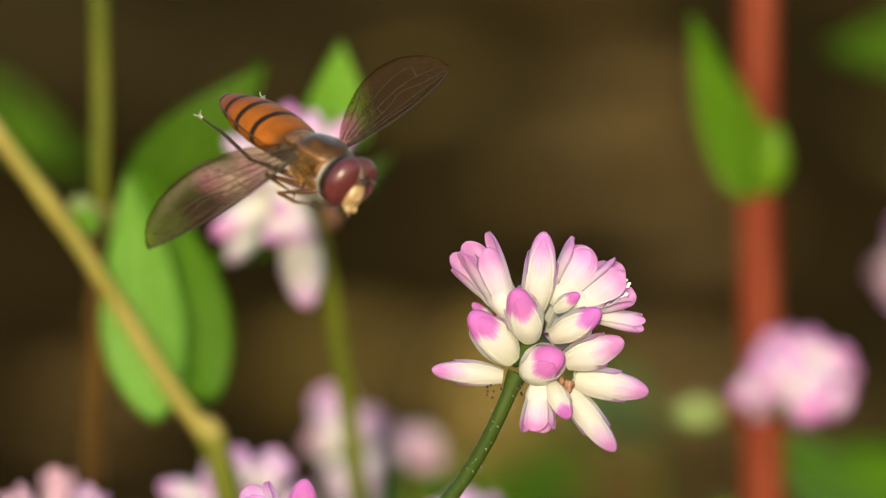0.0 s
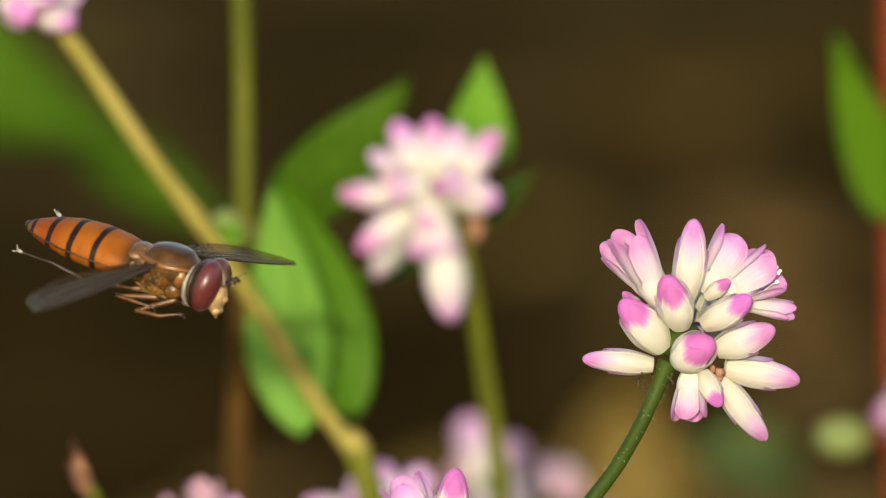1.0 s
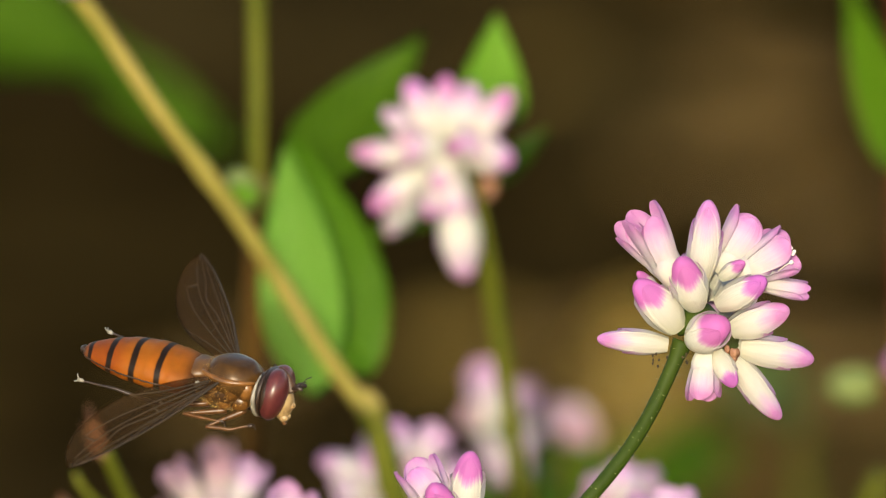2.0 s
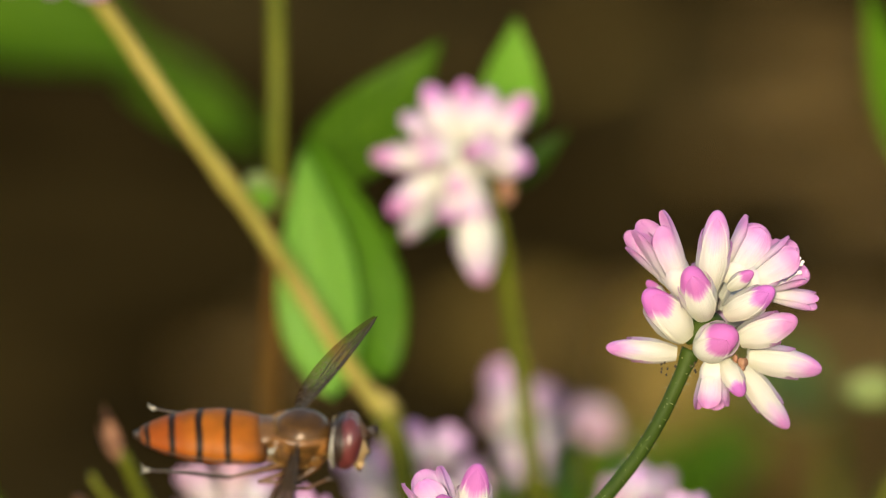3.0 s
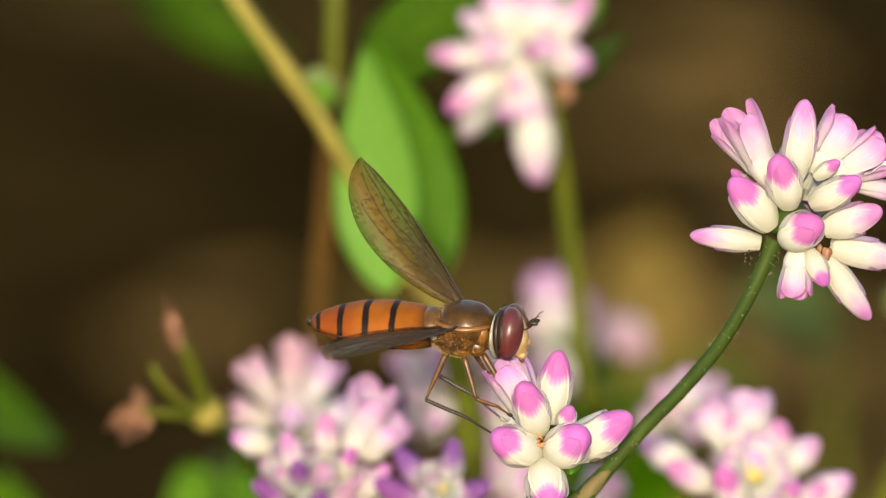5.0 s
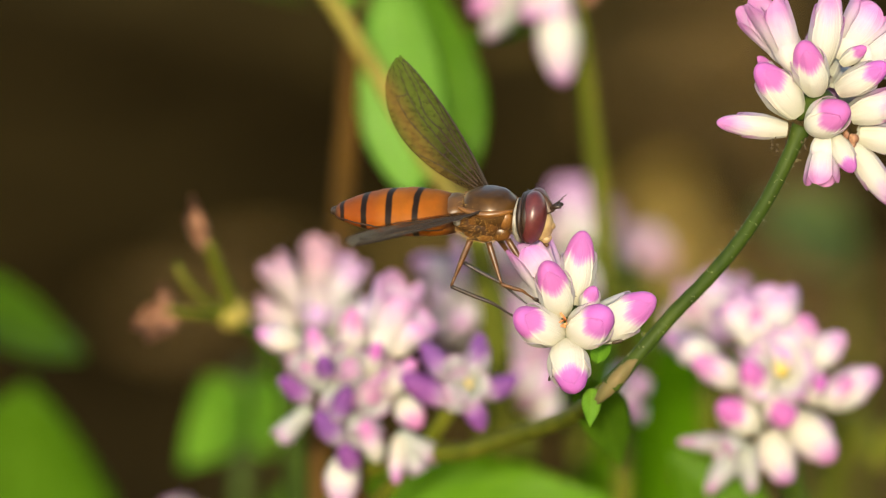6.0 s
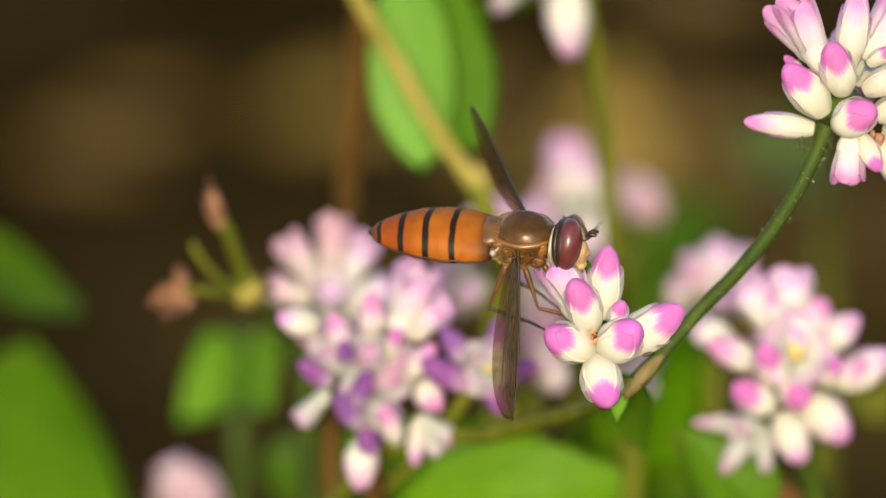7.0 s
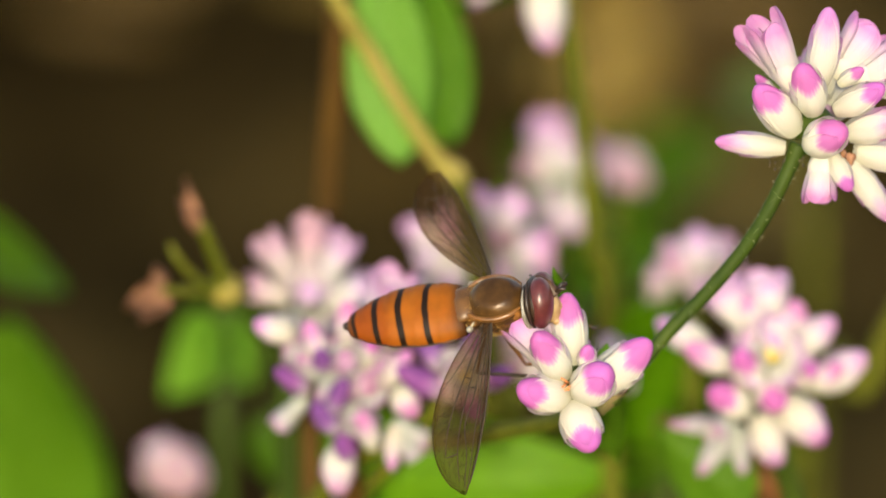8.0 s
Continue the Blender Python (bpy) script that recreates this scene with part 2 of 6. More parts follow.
# ---- florets: unit meshes of overlapping petals, base at the origin, tip at z = 1, width 1 ----
def floret_mesh(name, shape, flare, seed, inner, outer, short, curl, wide, lobe, core, core_long, own_tips, stamens, variant=0):
    seed += 20 * variant
    rnd = random.Random(seed)
    bm = bmesh.new()
    uv = bm.loops.layers.uv.new("UVMap")

    def sheet(grid, marks, mat=0):
        for p, q, m, n in zip(grid, grid[1:], marks, marks[1:]):
            for k in range(len(p) - 1):
                f = bm.faces.new((p[k], p[k + 1], q[k + 1], q[k]))
                for loop, w in zip(f.loops, (m[k], m[k + 1], n[k + 1], n[k])):
                    loop[uv].uv = w
    # the closed inner body of the floret, with faint seams
    sides, rows = 18, 13
    rings, marks = [], []
    for r in range(rows):
        v = 0.01 + 0.985 * (1 - (1 - r / (rows - 1)) ** 1.4)
        size = core * bud_profile(v)
        ring = []
        for k in range(sides):
            a = math.tau * k / sides
            seam = 1 - 0.09 * math.cos(1.5 * a + 0.9 * v + seed) ** 8 + 0.03 * math.sin(a + seed)
            ring.append(bm.verts.new((size * seam * math.cos(a), size * seam * math.sin(a), v * core_long)))
        rings.append(ring + ring[:1])
        marks.append([(0.5, v) for k in range(sides + 1)])
    sheet(rings, marks)
    f = bm.faces.new(rings[-1][:-1])
    for loop in f.loops:
        loop[uv].uv = (0.5, 1.0)
    if core < 0.5:
        for f in bm.faces:
            f.material_index = 2
    for i in range(inner + outer):
        outside = i >= inner
        length = (short if outside else 1.0) * rnd.uniform(0.93, 1.05)
        swell = (1.035 if outside else 1.0) + 0.012 * i
        turn = math.tau * (i / max(inner, 1) if not outside else (i - inner) / max(outer, 1) * 0.9) + rnd.uniform(-0.2, 0.2)
        open_ = flare * rnd.uniform(0.7, 1.3)
        front, back, marks = [], [], []
        cols, rows = 9, 14
        for r in range(rows):
            v = 1 - (1 - r / (rows - 1)) ** 1.6
            belly = swell * (funnel_profile(v) if shape == "funnel" else bud_profile(v * 0.90))
            radius = belly + open_ * v * v * 0.55
            half = radians(wide) * (1 if v < lobe else math.sqrt(max(0.0, 1 - ((v - lobe) / (1.003 - lobe)) ** 2.4)))
            outer_line, inner_line = [], []
            for c in range(cols):
                u = 2 * c / (cols - 1) - 1
                a = turn + u * half
                lift = length * v - curl * open_ * v ** 3 * 0.35
                ripple = 1 + 0.055 * math.cos(3.1 * u + i) * v - 0.03 * math.cos(6 * u) * v * v
                for line, thick in ((outer_line, 0.0), (inner_line, 0.024)):
                    line.append(bm.verts.new(((radius * ripple - thick) * math.cos(a), (radius * ripple - thick) * math.sin(a), lift)))
            front.append(outer_line)
            back.append(inner_line[::-1])
            marks.append([(c / (cols - 1), v * (1.0 if own_tips or not outside else length)) for c in range(cols)])
        sheet(front, marks)
        sheet(back, marks)
        sheet([[p[-1] for p in front], [p[0] for p in back]], [[(1, m[0][1]) for m in marks]] * 2)
        sheet([[p[-1] for p in back], [p[0] for p in front]], [[(0, m[0][1]) for m in marks]] * 2)
        sheet([front[-1], back[-1][::-1]], [marks[-1]] * 2)
    if stamens:
        for k in range(7):
            a, r = math.tau * k / 7, rnd.uniform(0.08, 0.2)
            foot, top = Vector((0.05 * math.cos(a), 0.05 * math.sin(a), 0.2)), Vector((r * math.cos(a), r * math.sin(a), rnd.uniform(0.75, 1.02)))
            tube(bm, [foot, (foot + top) / 2, top], 0.014, 5, True, 1)
            lump(bm, top, (0.045, 0.045, 0.035), None, 0, 6, 2)
    # each one leans and flattens a little in its own way
    lean, flat, twist = rnd.uniform(-0.10, 0.10), rnd.uniform(0.88, 1.06), rnd.uniform(-0.5, 0.5)
    for v in bm.verts:
        v.co.x, v.co.y = v.co.x + lean * v.co.z ** 2, v.co.y * flat
        v.co.x *= 1 + 0.05 * noise.noise(v.co * 2.0 + Vector((seed, 0, 0)))
        v.co = Matrix.Rotation(twist * v.co.z, 3, "Z") @ v.co
    for f in bm.faces:
        f.smooth = True
    me = bpy.data.meshes.new(name)
    bm.to_mesh(me)
    bm.free()
    return me


def plump(v):
    """The radius of a plump closed bud of width 1."""
    if v < 0.42:
        return 0.5 * (0.58 + 0.42 * math.sin(math.pi / 2 * v / 0.42))
    return 0.5 * max(0.0, 1 - ((v - 0.42) / 0.58) ** 2.5) ** 0.52


def bud_mesh(name, seed, reach, gape):
    """A closed bud: an egg of petals wrapped by two side scales and one shorter scale in front, whose tip stands proud."""
    rnd = random.Random(seed)
    bm = bmesh.new()
    uv = bm.loops.layers.uv.new("UVMap")

    def sheet(grid, marks, mat):
        for p, q, m, n in zip(grid, grid[1:], marks, marks[1:]):
            for k in range(len(p) - 1):
                f = bm.faces.new((p[k], p[k + 1], q[k + 1], q[k]))
                f.material_index = mat
                for loop, w in zip(f.loops, (m[k], m[k + 1], n[k + 1], n[k])):
                    loop[uv].uv = w
    sides, rows = 20, 14
    rings, marks = [], []
    for r in range(rows):
        v = 0.01 + 0.985 * (1 - (1 - r / (rows - 1)) ** 1.5)
        ring = []
        for k in range(sides):
            a = math.tau * k / sides
            size = plump(v) * (1 - 0.07 * abs(math.cos(1.5 * a + 0.6 * v)) ** 9) * (1 - 0.12 * min(max((v - 0.42) / 0.25, 0.0), 1.0))
            ring.append(bm.verts.new((size * math.cos(a), size * math.sin(a), v)))
        rings.append(ring + ring[:1])
        marks.append([(0.5, v)] * (sides + 1))
    sheet(rings, marks, 3)
    f = bm.faces.new(rings[-1][:-1])
    f.material_index = 3
    for loop in f.loops:
        loop[uv].uv = (0.5, 1.0)
    side = rnd.choice((-1, 1))
    scales = [(radians(112) * side, 64, 0.72, 1.025, 0), (radians(-106) * side, 62, 0.62, 1.04, 0), (rnd.uniform(-0.35, 0.35), 50, reach * rnd.uniform(0.96, 1.02), 1.055, 3)]
    for turn, wide, length, swell, mat in scales:
        front, back, marks = [], [], []
        cols, rows = 11, 15
        for r in range(rows):
            v = 1 - (1 - r / (rows - 1)) ** 1.7
            z = length * v
            tip = min(max((v - 0.45) / 0.4, 0.0), 1.0)
            half = radians(wide) * (1 if v < 0.68 else math.sqrt(max(0.0, 1 - ((v - 0.68) / 0.322) ** 2.4)))
            lines = ([], [])
            for c in range(cols):
                u = 2 * c / (cols - 1) - 1
                a = turn + u * half
                dome = (0.03 if mat else 0.0) * tip * (1 - u * u) * (1 - v ** 4) + gape * v ** 3 * 0.12
                crease = 0.016 * math.exp(-((u / 0.16) ** 2)) * v
                for line, thin in zip(lines, (0.0, 0.016)):
                    size = plump(min(z, 0.985)) * swell * (1 - (0.12 * min(max((z - 0.45) / 0.25, 0.0), 1.0) if mat else 0.0)) + dome - crease - thin
                    line.append(bm.verts.new((size * math.cos(a), size * math.sin(a), z)))
            front.append(lines[0])
            back.append(lines[1][::-1])
            marks.append([(c / (cols - 1), v) for c in range(cols)])
        sheet(front, marks, mat)
        sheet(back, marks, mat)
        sheet([[p[-1] for p in front], [p[0] for p in back]], [[(1, m[0][1]) for m in marks]] * 2, mat)
        sheet([[p[-1] for p in back], [p[0] for p in front]], [[(0, m[0][1]) for m in marks]] * 2, mat)
        sheet([front[-1], back[-1][::-1]], [marks[-1]] * 2, mat)
    lean, flat = rnd.uniform(-0.12, 0.12), rnd.uniform(0.86, 1.0)
    for v in bm.verts:
        k = 1 + 0.07 * noise.noise(v.co * 1.8 + Vector((seed, 0, 0))) + 0.02 * noise.noise(v.co * 6 + Vector((0, seed, 0)))
        v.co = Vector((v.co.x * k, v.co.y * k * flat + lean * v.co.z ** 2, v.co.z))
    for f in bm.faces:
        f.smooth = True
    me = bpy.data.meshes.new(name)
    bm.to_mesh(me)
    bm.free()
    return me


BUDS = {"bud": (0.93, 0.0), "bud2": (0.94, 0.0), "tip": (0.90, 0.3)}  # reach of the front scale, gape of the tips
FORMS = {  # shape, flare, seed, inner and outer petals, length of the outer ones, curl, half angle of a petal, where its lobe rounds off, width and length of the closed body, outer petals tipped by themselves
    "half": ("funnel", 0.09, 14, 4, 0, 0.88, 0.0, 51, 0.66, 0.86, 0.84, True), "open": ("funnel", 0.34, 15, 5, 0, 0.9, 0.2, 40, 0.66, 0.80, 0.70, True), "wide": ("bud", 1.25, 16, 5, 0, 0.9, 1.0, 42, 0.6, 0.3, 0.3, True),
}
TINTS = {"spot": CUP, "pink": PETAL, "pale": PETAL_PALE, "purple": PETAL_PURPLE, "wilted": PETAL_WILTED, "rose": PETAL_ROSE}
made_forms = {}


def floret_of(form, tint, variant):
    if (form, tint, variant) not in made_forms:
        if form in BUDS:
            me = bud_mesh("floret", 11 + 20 * variant, *BUDS[form])
        else:
            me = floret_mesh("floret", *FORMS[form], form in ("open", "wide"), variant)
        for m in (TINTS[tint], STAMEN, POLLEN if form == "wide" else STAMEN, {"spot": PATCH, "pink": PATCH_SOFT}.get(tint, TINTS[tint])):
            me.materials.append(m)
        made_forms[form, tint, variant] = me
    return made_forms[form, tint, variant]


class Plant:
    def __init__(self, label, foot, name="knotweed_plant", category="wildflower", group="knotweed plants"):
        self.root = tagged(new(name, None), label, category, group)
        self.foot = Vector((foot[0], foot[1], 0)) * MM
        self.root.location = self.foot

    def local(self, q):
        return Vector(q) * MM - self.foot

    def stem(self, points, r0, r1, mat, name="stem", label="", knots=(), steps=10, sides=14):
        """A stem through points in millimetres, with swollen knots at shares of its length."""
        line = [self.local(q) for q in smooth_line(points, steps)]

        def radius(t):
            k = (r0 + (r1 - r0) * t) * MM
            return k * (1 + sum(h * math.exp(-(((t - at) / w) ** 2)) for at, h, w in knots)) * (1 + 0.05 * noise.noise(Vector((t * 40, r0, 0))))
        return part(name, tube(bmesh.new(), line, radius, sides), mat, self.root, label)

    def leaf(self, base, tip, normal, width, mat, fold=18, bend=0.12, label="", wave=0.03, seed=0, bulge=0.62, parent=None, blunt=0.85):
        """A leaf from base to tip, its upper side to normal."""
        b, t = self.local(base), self.local(tip)
        length = (t - b).length
        y = (t - b).normalized()
        z = (Vector(normal) - Vector(normal).dot(y) * y).normalized()
        turn = Matrix((y.cross(z), y, z)).transposed().to_4x4()
        bm = bmesh.new()
        uv = bm.loops.layers.uv.new("UVMap")
        rows, cols, grid = 22, 13, []
        tan = math.tan(radians(fold))
        for i in range(rows):
            s = i / (rows - 1)
            half = 0.5 * width * MM * (max(math.sin(math.pi * s ** bulge), 0.0) ** blunt + 0.01) * (1 - 0.35 * s ** 6)
            line = []
            for j in range(cols):
                u = 2 * j / (cols - 1) - 1
                x = u * half * math.cos(radians(fold))
                lift = abs(u) * half * tan * 0.8 + 4 * bend * length * s * (1 - s) * -1 + wave * length * noise.noise(Vector((u * 1.4, s * 3.1, seed))) * (0.3 + abs(u))
                line.append(bm.verts.new((x, s * length, lift)))
            grid.append(line)
        for i in range(rows - 1):
            for j in range(cols - 1):
                f = bm.faces.new((grid[i][j], grid[i][j + 1], grid[i + 1][j + 1], grid[i + 1][j]))
                for loop, (a, c) in zip(f.loops, ((i, j), (i, j + 1), (i + 1, j + 1), (i + 1, j))):
                    loop[uv].uv = (2 * c / (cols - 1) - 1, a / (rows - 1))
        bmesh.ops.solidify(bm, geom=bm.faces[:], thickness=0.00012)
        return part("leaf", bm, mat, parent or self.root, label, Matrix.Translation(b) @ turn)

    def head(self, at, florets, core=0.9, label="", mat=STEM_GREEN, neck=(0, 0, -1)):
        """A flower head: a green core at a place and florets (tip x, y, z, share of the way at which the base lies, width, form, tint)."""
        bm = lump(bmesh.new(), (0, 0, 0), (core * MM, core * MM, core * 0.85 * MM), None, 0.25, 12)
        n = Vector(neck).normalized()
        for k in range(5):
            a = math.tau * k / 5
            side = n.orthogonal().normalized()
            out = (Matrix.Rotation(a, 3, n) @ side)
            lump(bm, (n * 0.5 * core + out * 0.75 * core) * MM, (0.32 * core * MM, 0.32 * core * MM, 0.62 * core * MM), n.to_track_quat("Z", "Y").to_matrix(), 0.1, 8, 0, k)
        ob = part("flower_head", bm, mat, self.root, label, Matrix.Translation(self.local(at)))
        for x, y, z, share, width, form, tint in florets:
            tip = Vector((x, y, z)) * MM
            base = tip * share
            size = (tip - base).length
            f = new("floret", floret_of(form, tint, int(abs(x * 31 + z * 17)) % 4))
            f.parent = ob
            f.matrix_basis = aim(base, tip - base, (0.2 * math.sin(7 * x + z), -1, 0.3), (width * MM, width * MM, size))
        return ob


def set_floret(ob, base, tip, width, form, tint, variant=0, hint=(0, -1, 0.2)):
    """A floret from base to tip, in millimetres from the middle of its head."""
    b, t = Vector(base) * MM, Vector(tip) * MM
    f = new("floret", floret_of(form, tint, variant))
    f.parent = ob
    f.matrix_basis = aim(b, t - b, hint, (width * MM, width * MM, (t - b).length))


def florets_on(head):
    def f(*what):
        set_floret(head, *what)
    return f


def scatter_florets(seed, count, radii, size, forms, tints, droop=0.0, share=0.35, low=-0.6, high=1.0):
    """Florets spread evenly over an oval head."""
    rnd, out = random.Random(seed), []
    for i in range(count):
        z = low + (high - low) * (i + 0.5) / count
        a = i * 2.39996 + rnd.uniform(-0.3, 0.3)
        r = math.sqrt(max(0.0, 1 - z * z))
        k = rnd.uniform(0.78, 1.06)
        out.append((radii[0] * r * math.cos(a) * k, radii[1] * r * math.sin(a) * k, radii[2] * z * k - droop * r, share, size * rnd.uniform(0.8, 1.2),
                    rnd.choice(forms), rnd.choice(tints)))
    return out


# ---- ground with fallen leaves ----
def ground():
    bm = bmesh.new()
    rows, cols = 90, 70

    def spread(k, reach):
        return math.copysign(abs(k) ** 5 * reach + abs(k) * 0.9, k)
    grid = []
    for i in range(rows):
        y = spread(2 * i / (rows - 1) - 1, 900.0) + 0.9
        line = []
        for j in range(cols):
            x = spread(2 * j / (cols - 1) - 1, 900.0)
            near = math.exp(-(x * x + (y - 0.8) ** 2) / 9.0)
            line.append(bm.verts.new((x, y, near * (0.012 * noise.noise(Vector((x * 7, y * 7, 0))) - 0.008))))
        grid.append(line)
    for a, b in zip(grid, grid[1:]):
        for k in range(cols - 1):
            bm.faces.new((a[k], a[k + 1], b[k + 1], b[k]))
    m, n, l, b = material("soil", 0.85)
    b.inputs["Specular IOR Level"].default_value = 0.0
    big, small = noise_of(n, l, 11.0, 4), noise_of(n, l, 130.0, 6)
    mix = maths(n, l, "ADD", maths(n, l, "MULTIPLY", big, 0.75), maths(n, l, "MULTIPLY", small, 0.35))
    c = ramp(n, [(0.42, (0.0150, 0.0098, 0.0036)), (0.56, (0.037, 0.0245, 0.0080)), (0.72, (0.100, 0.067, 0.021))])
    l.new(mix, c.inputs[0])
    # shade painted into the soil colour: a darker stretch with a ragged edge
    tc = n.new("ShaderNodeTexCoord")
    near = n.new("ShaderNodeVectorMath")
    near.operation = "DISTANCE"
    l.new(tc.outputs["Object"], near.inputs[0])
    near.inputs[1].default_value = (-0.17, 1.24, 0)
    ragged = maths(n, l, "ADD", near.outputs["Value"], maths(n, l, "MULTIPLY", noise_of(n, l, 9.0, 3), 0.12))
    shade_tone = ramp(n, [(0.24, (0.58, 0.54, 0.48)), (0.34, (1.0, 1.0, 1.0))])
    l.new(ragged, shade_tone.inputs[0])
    shaded_soil = n.new("ShaderNodeMix")
    shaded_soil.data_type, shaded_soil.blend_type = "RGBA", "MULTIPLY"
    shaded_soil.inputs[0].default_value = 1.0
    l.new(c.outputs[0], shaded_soil.inputs[6])
    l.new(shade_tone.outputs[0], shaded_soil.inputs[7])
    l.new(shaded_soil.outputs[2], b.inputs["Base Color"])
    bump(n, l, b, small, 0.8, 0.004)
    tagged(part("ground", bm, m), "dark soil under the wildflowers", "ground", "", "structure")


def litter():
    """Fallen leaves, each a curled blade of its own."""
    m, n, l, b = material("fallen_leaf", 0.7)
    b.inputs["Specular IOR Level"].default_value = 0.0
    geo = n.new("ShaderNodeNewGeometry")
    c = ramp(n, [(0.0, (0.016, 0.010, 0.003)), (0.6, (0.045, 0.028, 0.008)), (0.85, (0.12, 0.078, 0.020)), (1.0, (0.28, 0.19, 0.05))])
    l.new(geo.outputs["Random Per Island"], c.inputs[0])
    spots = noise_of(n, l, 160, 4)
    dim = n.new("ShaderNodeMix")
    dim.data_type = "RGBA"
    dim.blend_type = "MULTIPLY"
    dim.inputs[0].default_value = 0.6
    l.new(c.outputs[0], dim.inputs[6])
    l.new(spots, dim.inputs[7])
    l.new(dim.outputs[2], b.inputs["Base Color"])
    rnd = random.Random(5)
    bm = bmesh.new()
    for k in range(420):
        x, y = rnd.uniform(-0.7, -0.02) if k % 14 == 0 else rnd.uniform(-0.02, 0.8), rnd.uniform(0.15, 3.2)
        size = rnd.uniform(0.02, 0.06)
        turn = Euler((rnd.uniform(-0.35, 0.35), rnd.uniform(-0.35, 0.35), rnd.uniform(0, 6.28))).to_matrix()
        bowl, rows = rnd.uniform(-0.5, 0.5), []
        for i in range(6):
            s = i / 5
            half = 0.32 * size * math.sin(math.pi * (0.04 + 0.92 * s)) ** 0.8
            rows.append([bm.verts.new(Vector((x, y, 0.010)) + turn @ Vector((u * half, (s - 0.5) * size, size * bowl * (u * u * 0.3 + (s - 0.5) ** 2)))) for u in (-1, -0.4, 0.3, 1)])
        for p, q in zip(rows, rows[1:]):
            for j in range(3):
                bm.faces.new((p[j], p[j + 1], q[j + 1], q[j]))
    tagged(part("leaf_litter", bm, m), "brown fallen leaves lying on dark soil", "leaf litter", "", "stuff")


def fallen_leaf(x, y, size, turn, tone):
    bm, rows = bmesh.new(), []
    for i in range(9):
        t = i / 8
        half = 0.36 * size * math.sin(math.pi * (0.04 + 0.92 * t)) ** 0.8
        rows.append([bm.verts.new((u * half, (t - 0.5) * size, 0.012 + size * (0.12 * u * u + 0.25 * (t - 0.5) ** 2))) for u in (-1, -0.6, -0.2, 0.2, 0.6, 1)])
    for p, q in zip(rows, rows[1:]):
        for j in range(5):
            bm.faces.new((p[j], p[j + 1], q[j + 1], q[j]))
    bmesh.ops.solidify(bm, geom=bm.faces[:], thickness=0.0004)
    root = new("fallen_leaf", None)
    root.matrix_basis = pose(x, y, 0, 0, 0, turn)
    tagged(root, "tan fallen leaf lying on dark soil", "leaf", "fallen leaves")
    part("blade", bm, tone, root)
    rib = [Vector((0, (k / 8 - 0.58) * size, 0.0126 + size * 0.25 * (k / 8 - 0.5) ** 2)) for k in range(9)]
    part("midrib", tube(bmesh.new(), rib, lambda t: 0.0006 * (1.1 - t), 6), tone, root)


ground()
litter()
OCHRE = plain("ochre_leaf", (0.16, 0.10, 0.025), (0.26, 0.16, 0.04), 0.7, 90, 0, 0.4, 0.0004)
fallen_leaf(0.079, 1.29, 0.050, 40, OCHRE)
fallen_leaf(0.062, 1.22, 0.040, 110, OCHRE)
fallen_leaf(0.077, 1.03, 0.050, 70, OCHRE)
fallen_leaf(0.085, 1.16, 0.045, 160, OCHRE)
fallen_leaf(0.066, 1.47, 0.045, 20, OCHRE)
fallen_leaf(-0.052, 1.02, 0.028, 65, OCHRE)
fallen_leaf(-0.040, 1.055, 0.026, 120, OCHRE)
fallen_leaf(0.056, 0.97, 0.040, 30, OCHRE)
fallen_leaf(0.064, 0.99, 0.036, 95, OCHRE)
fallen_leaf(0.030, 1.05, 0.038, 140, OCHRE)


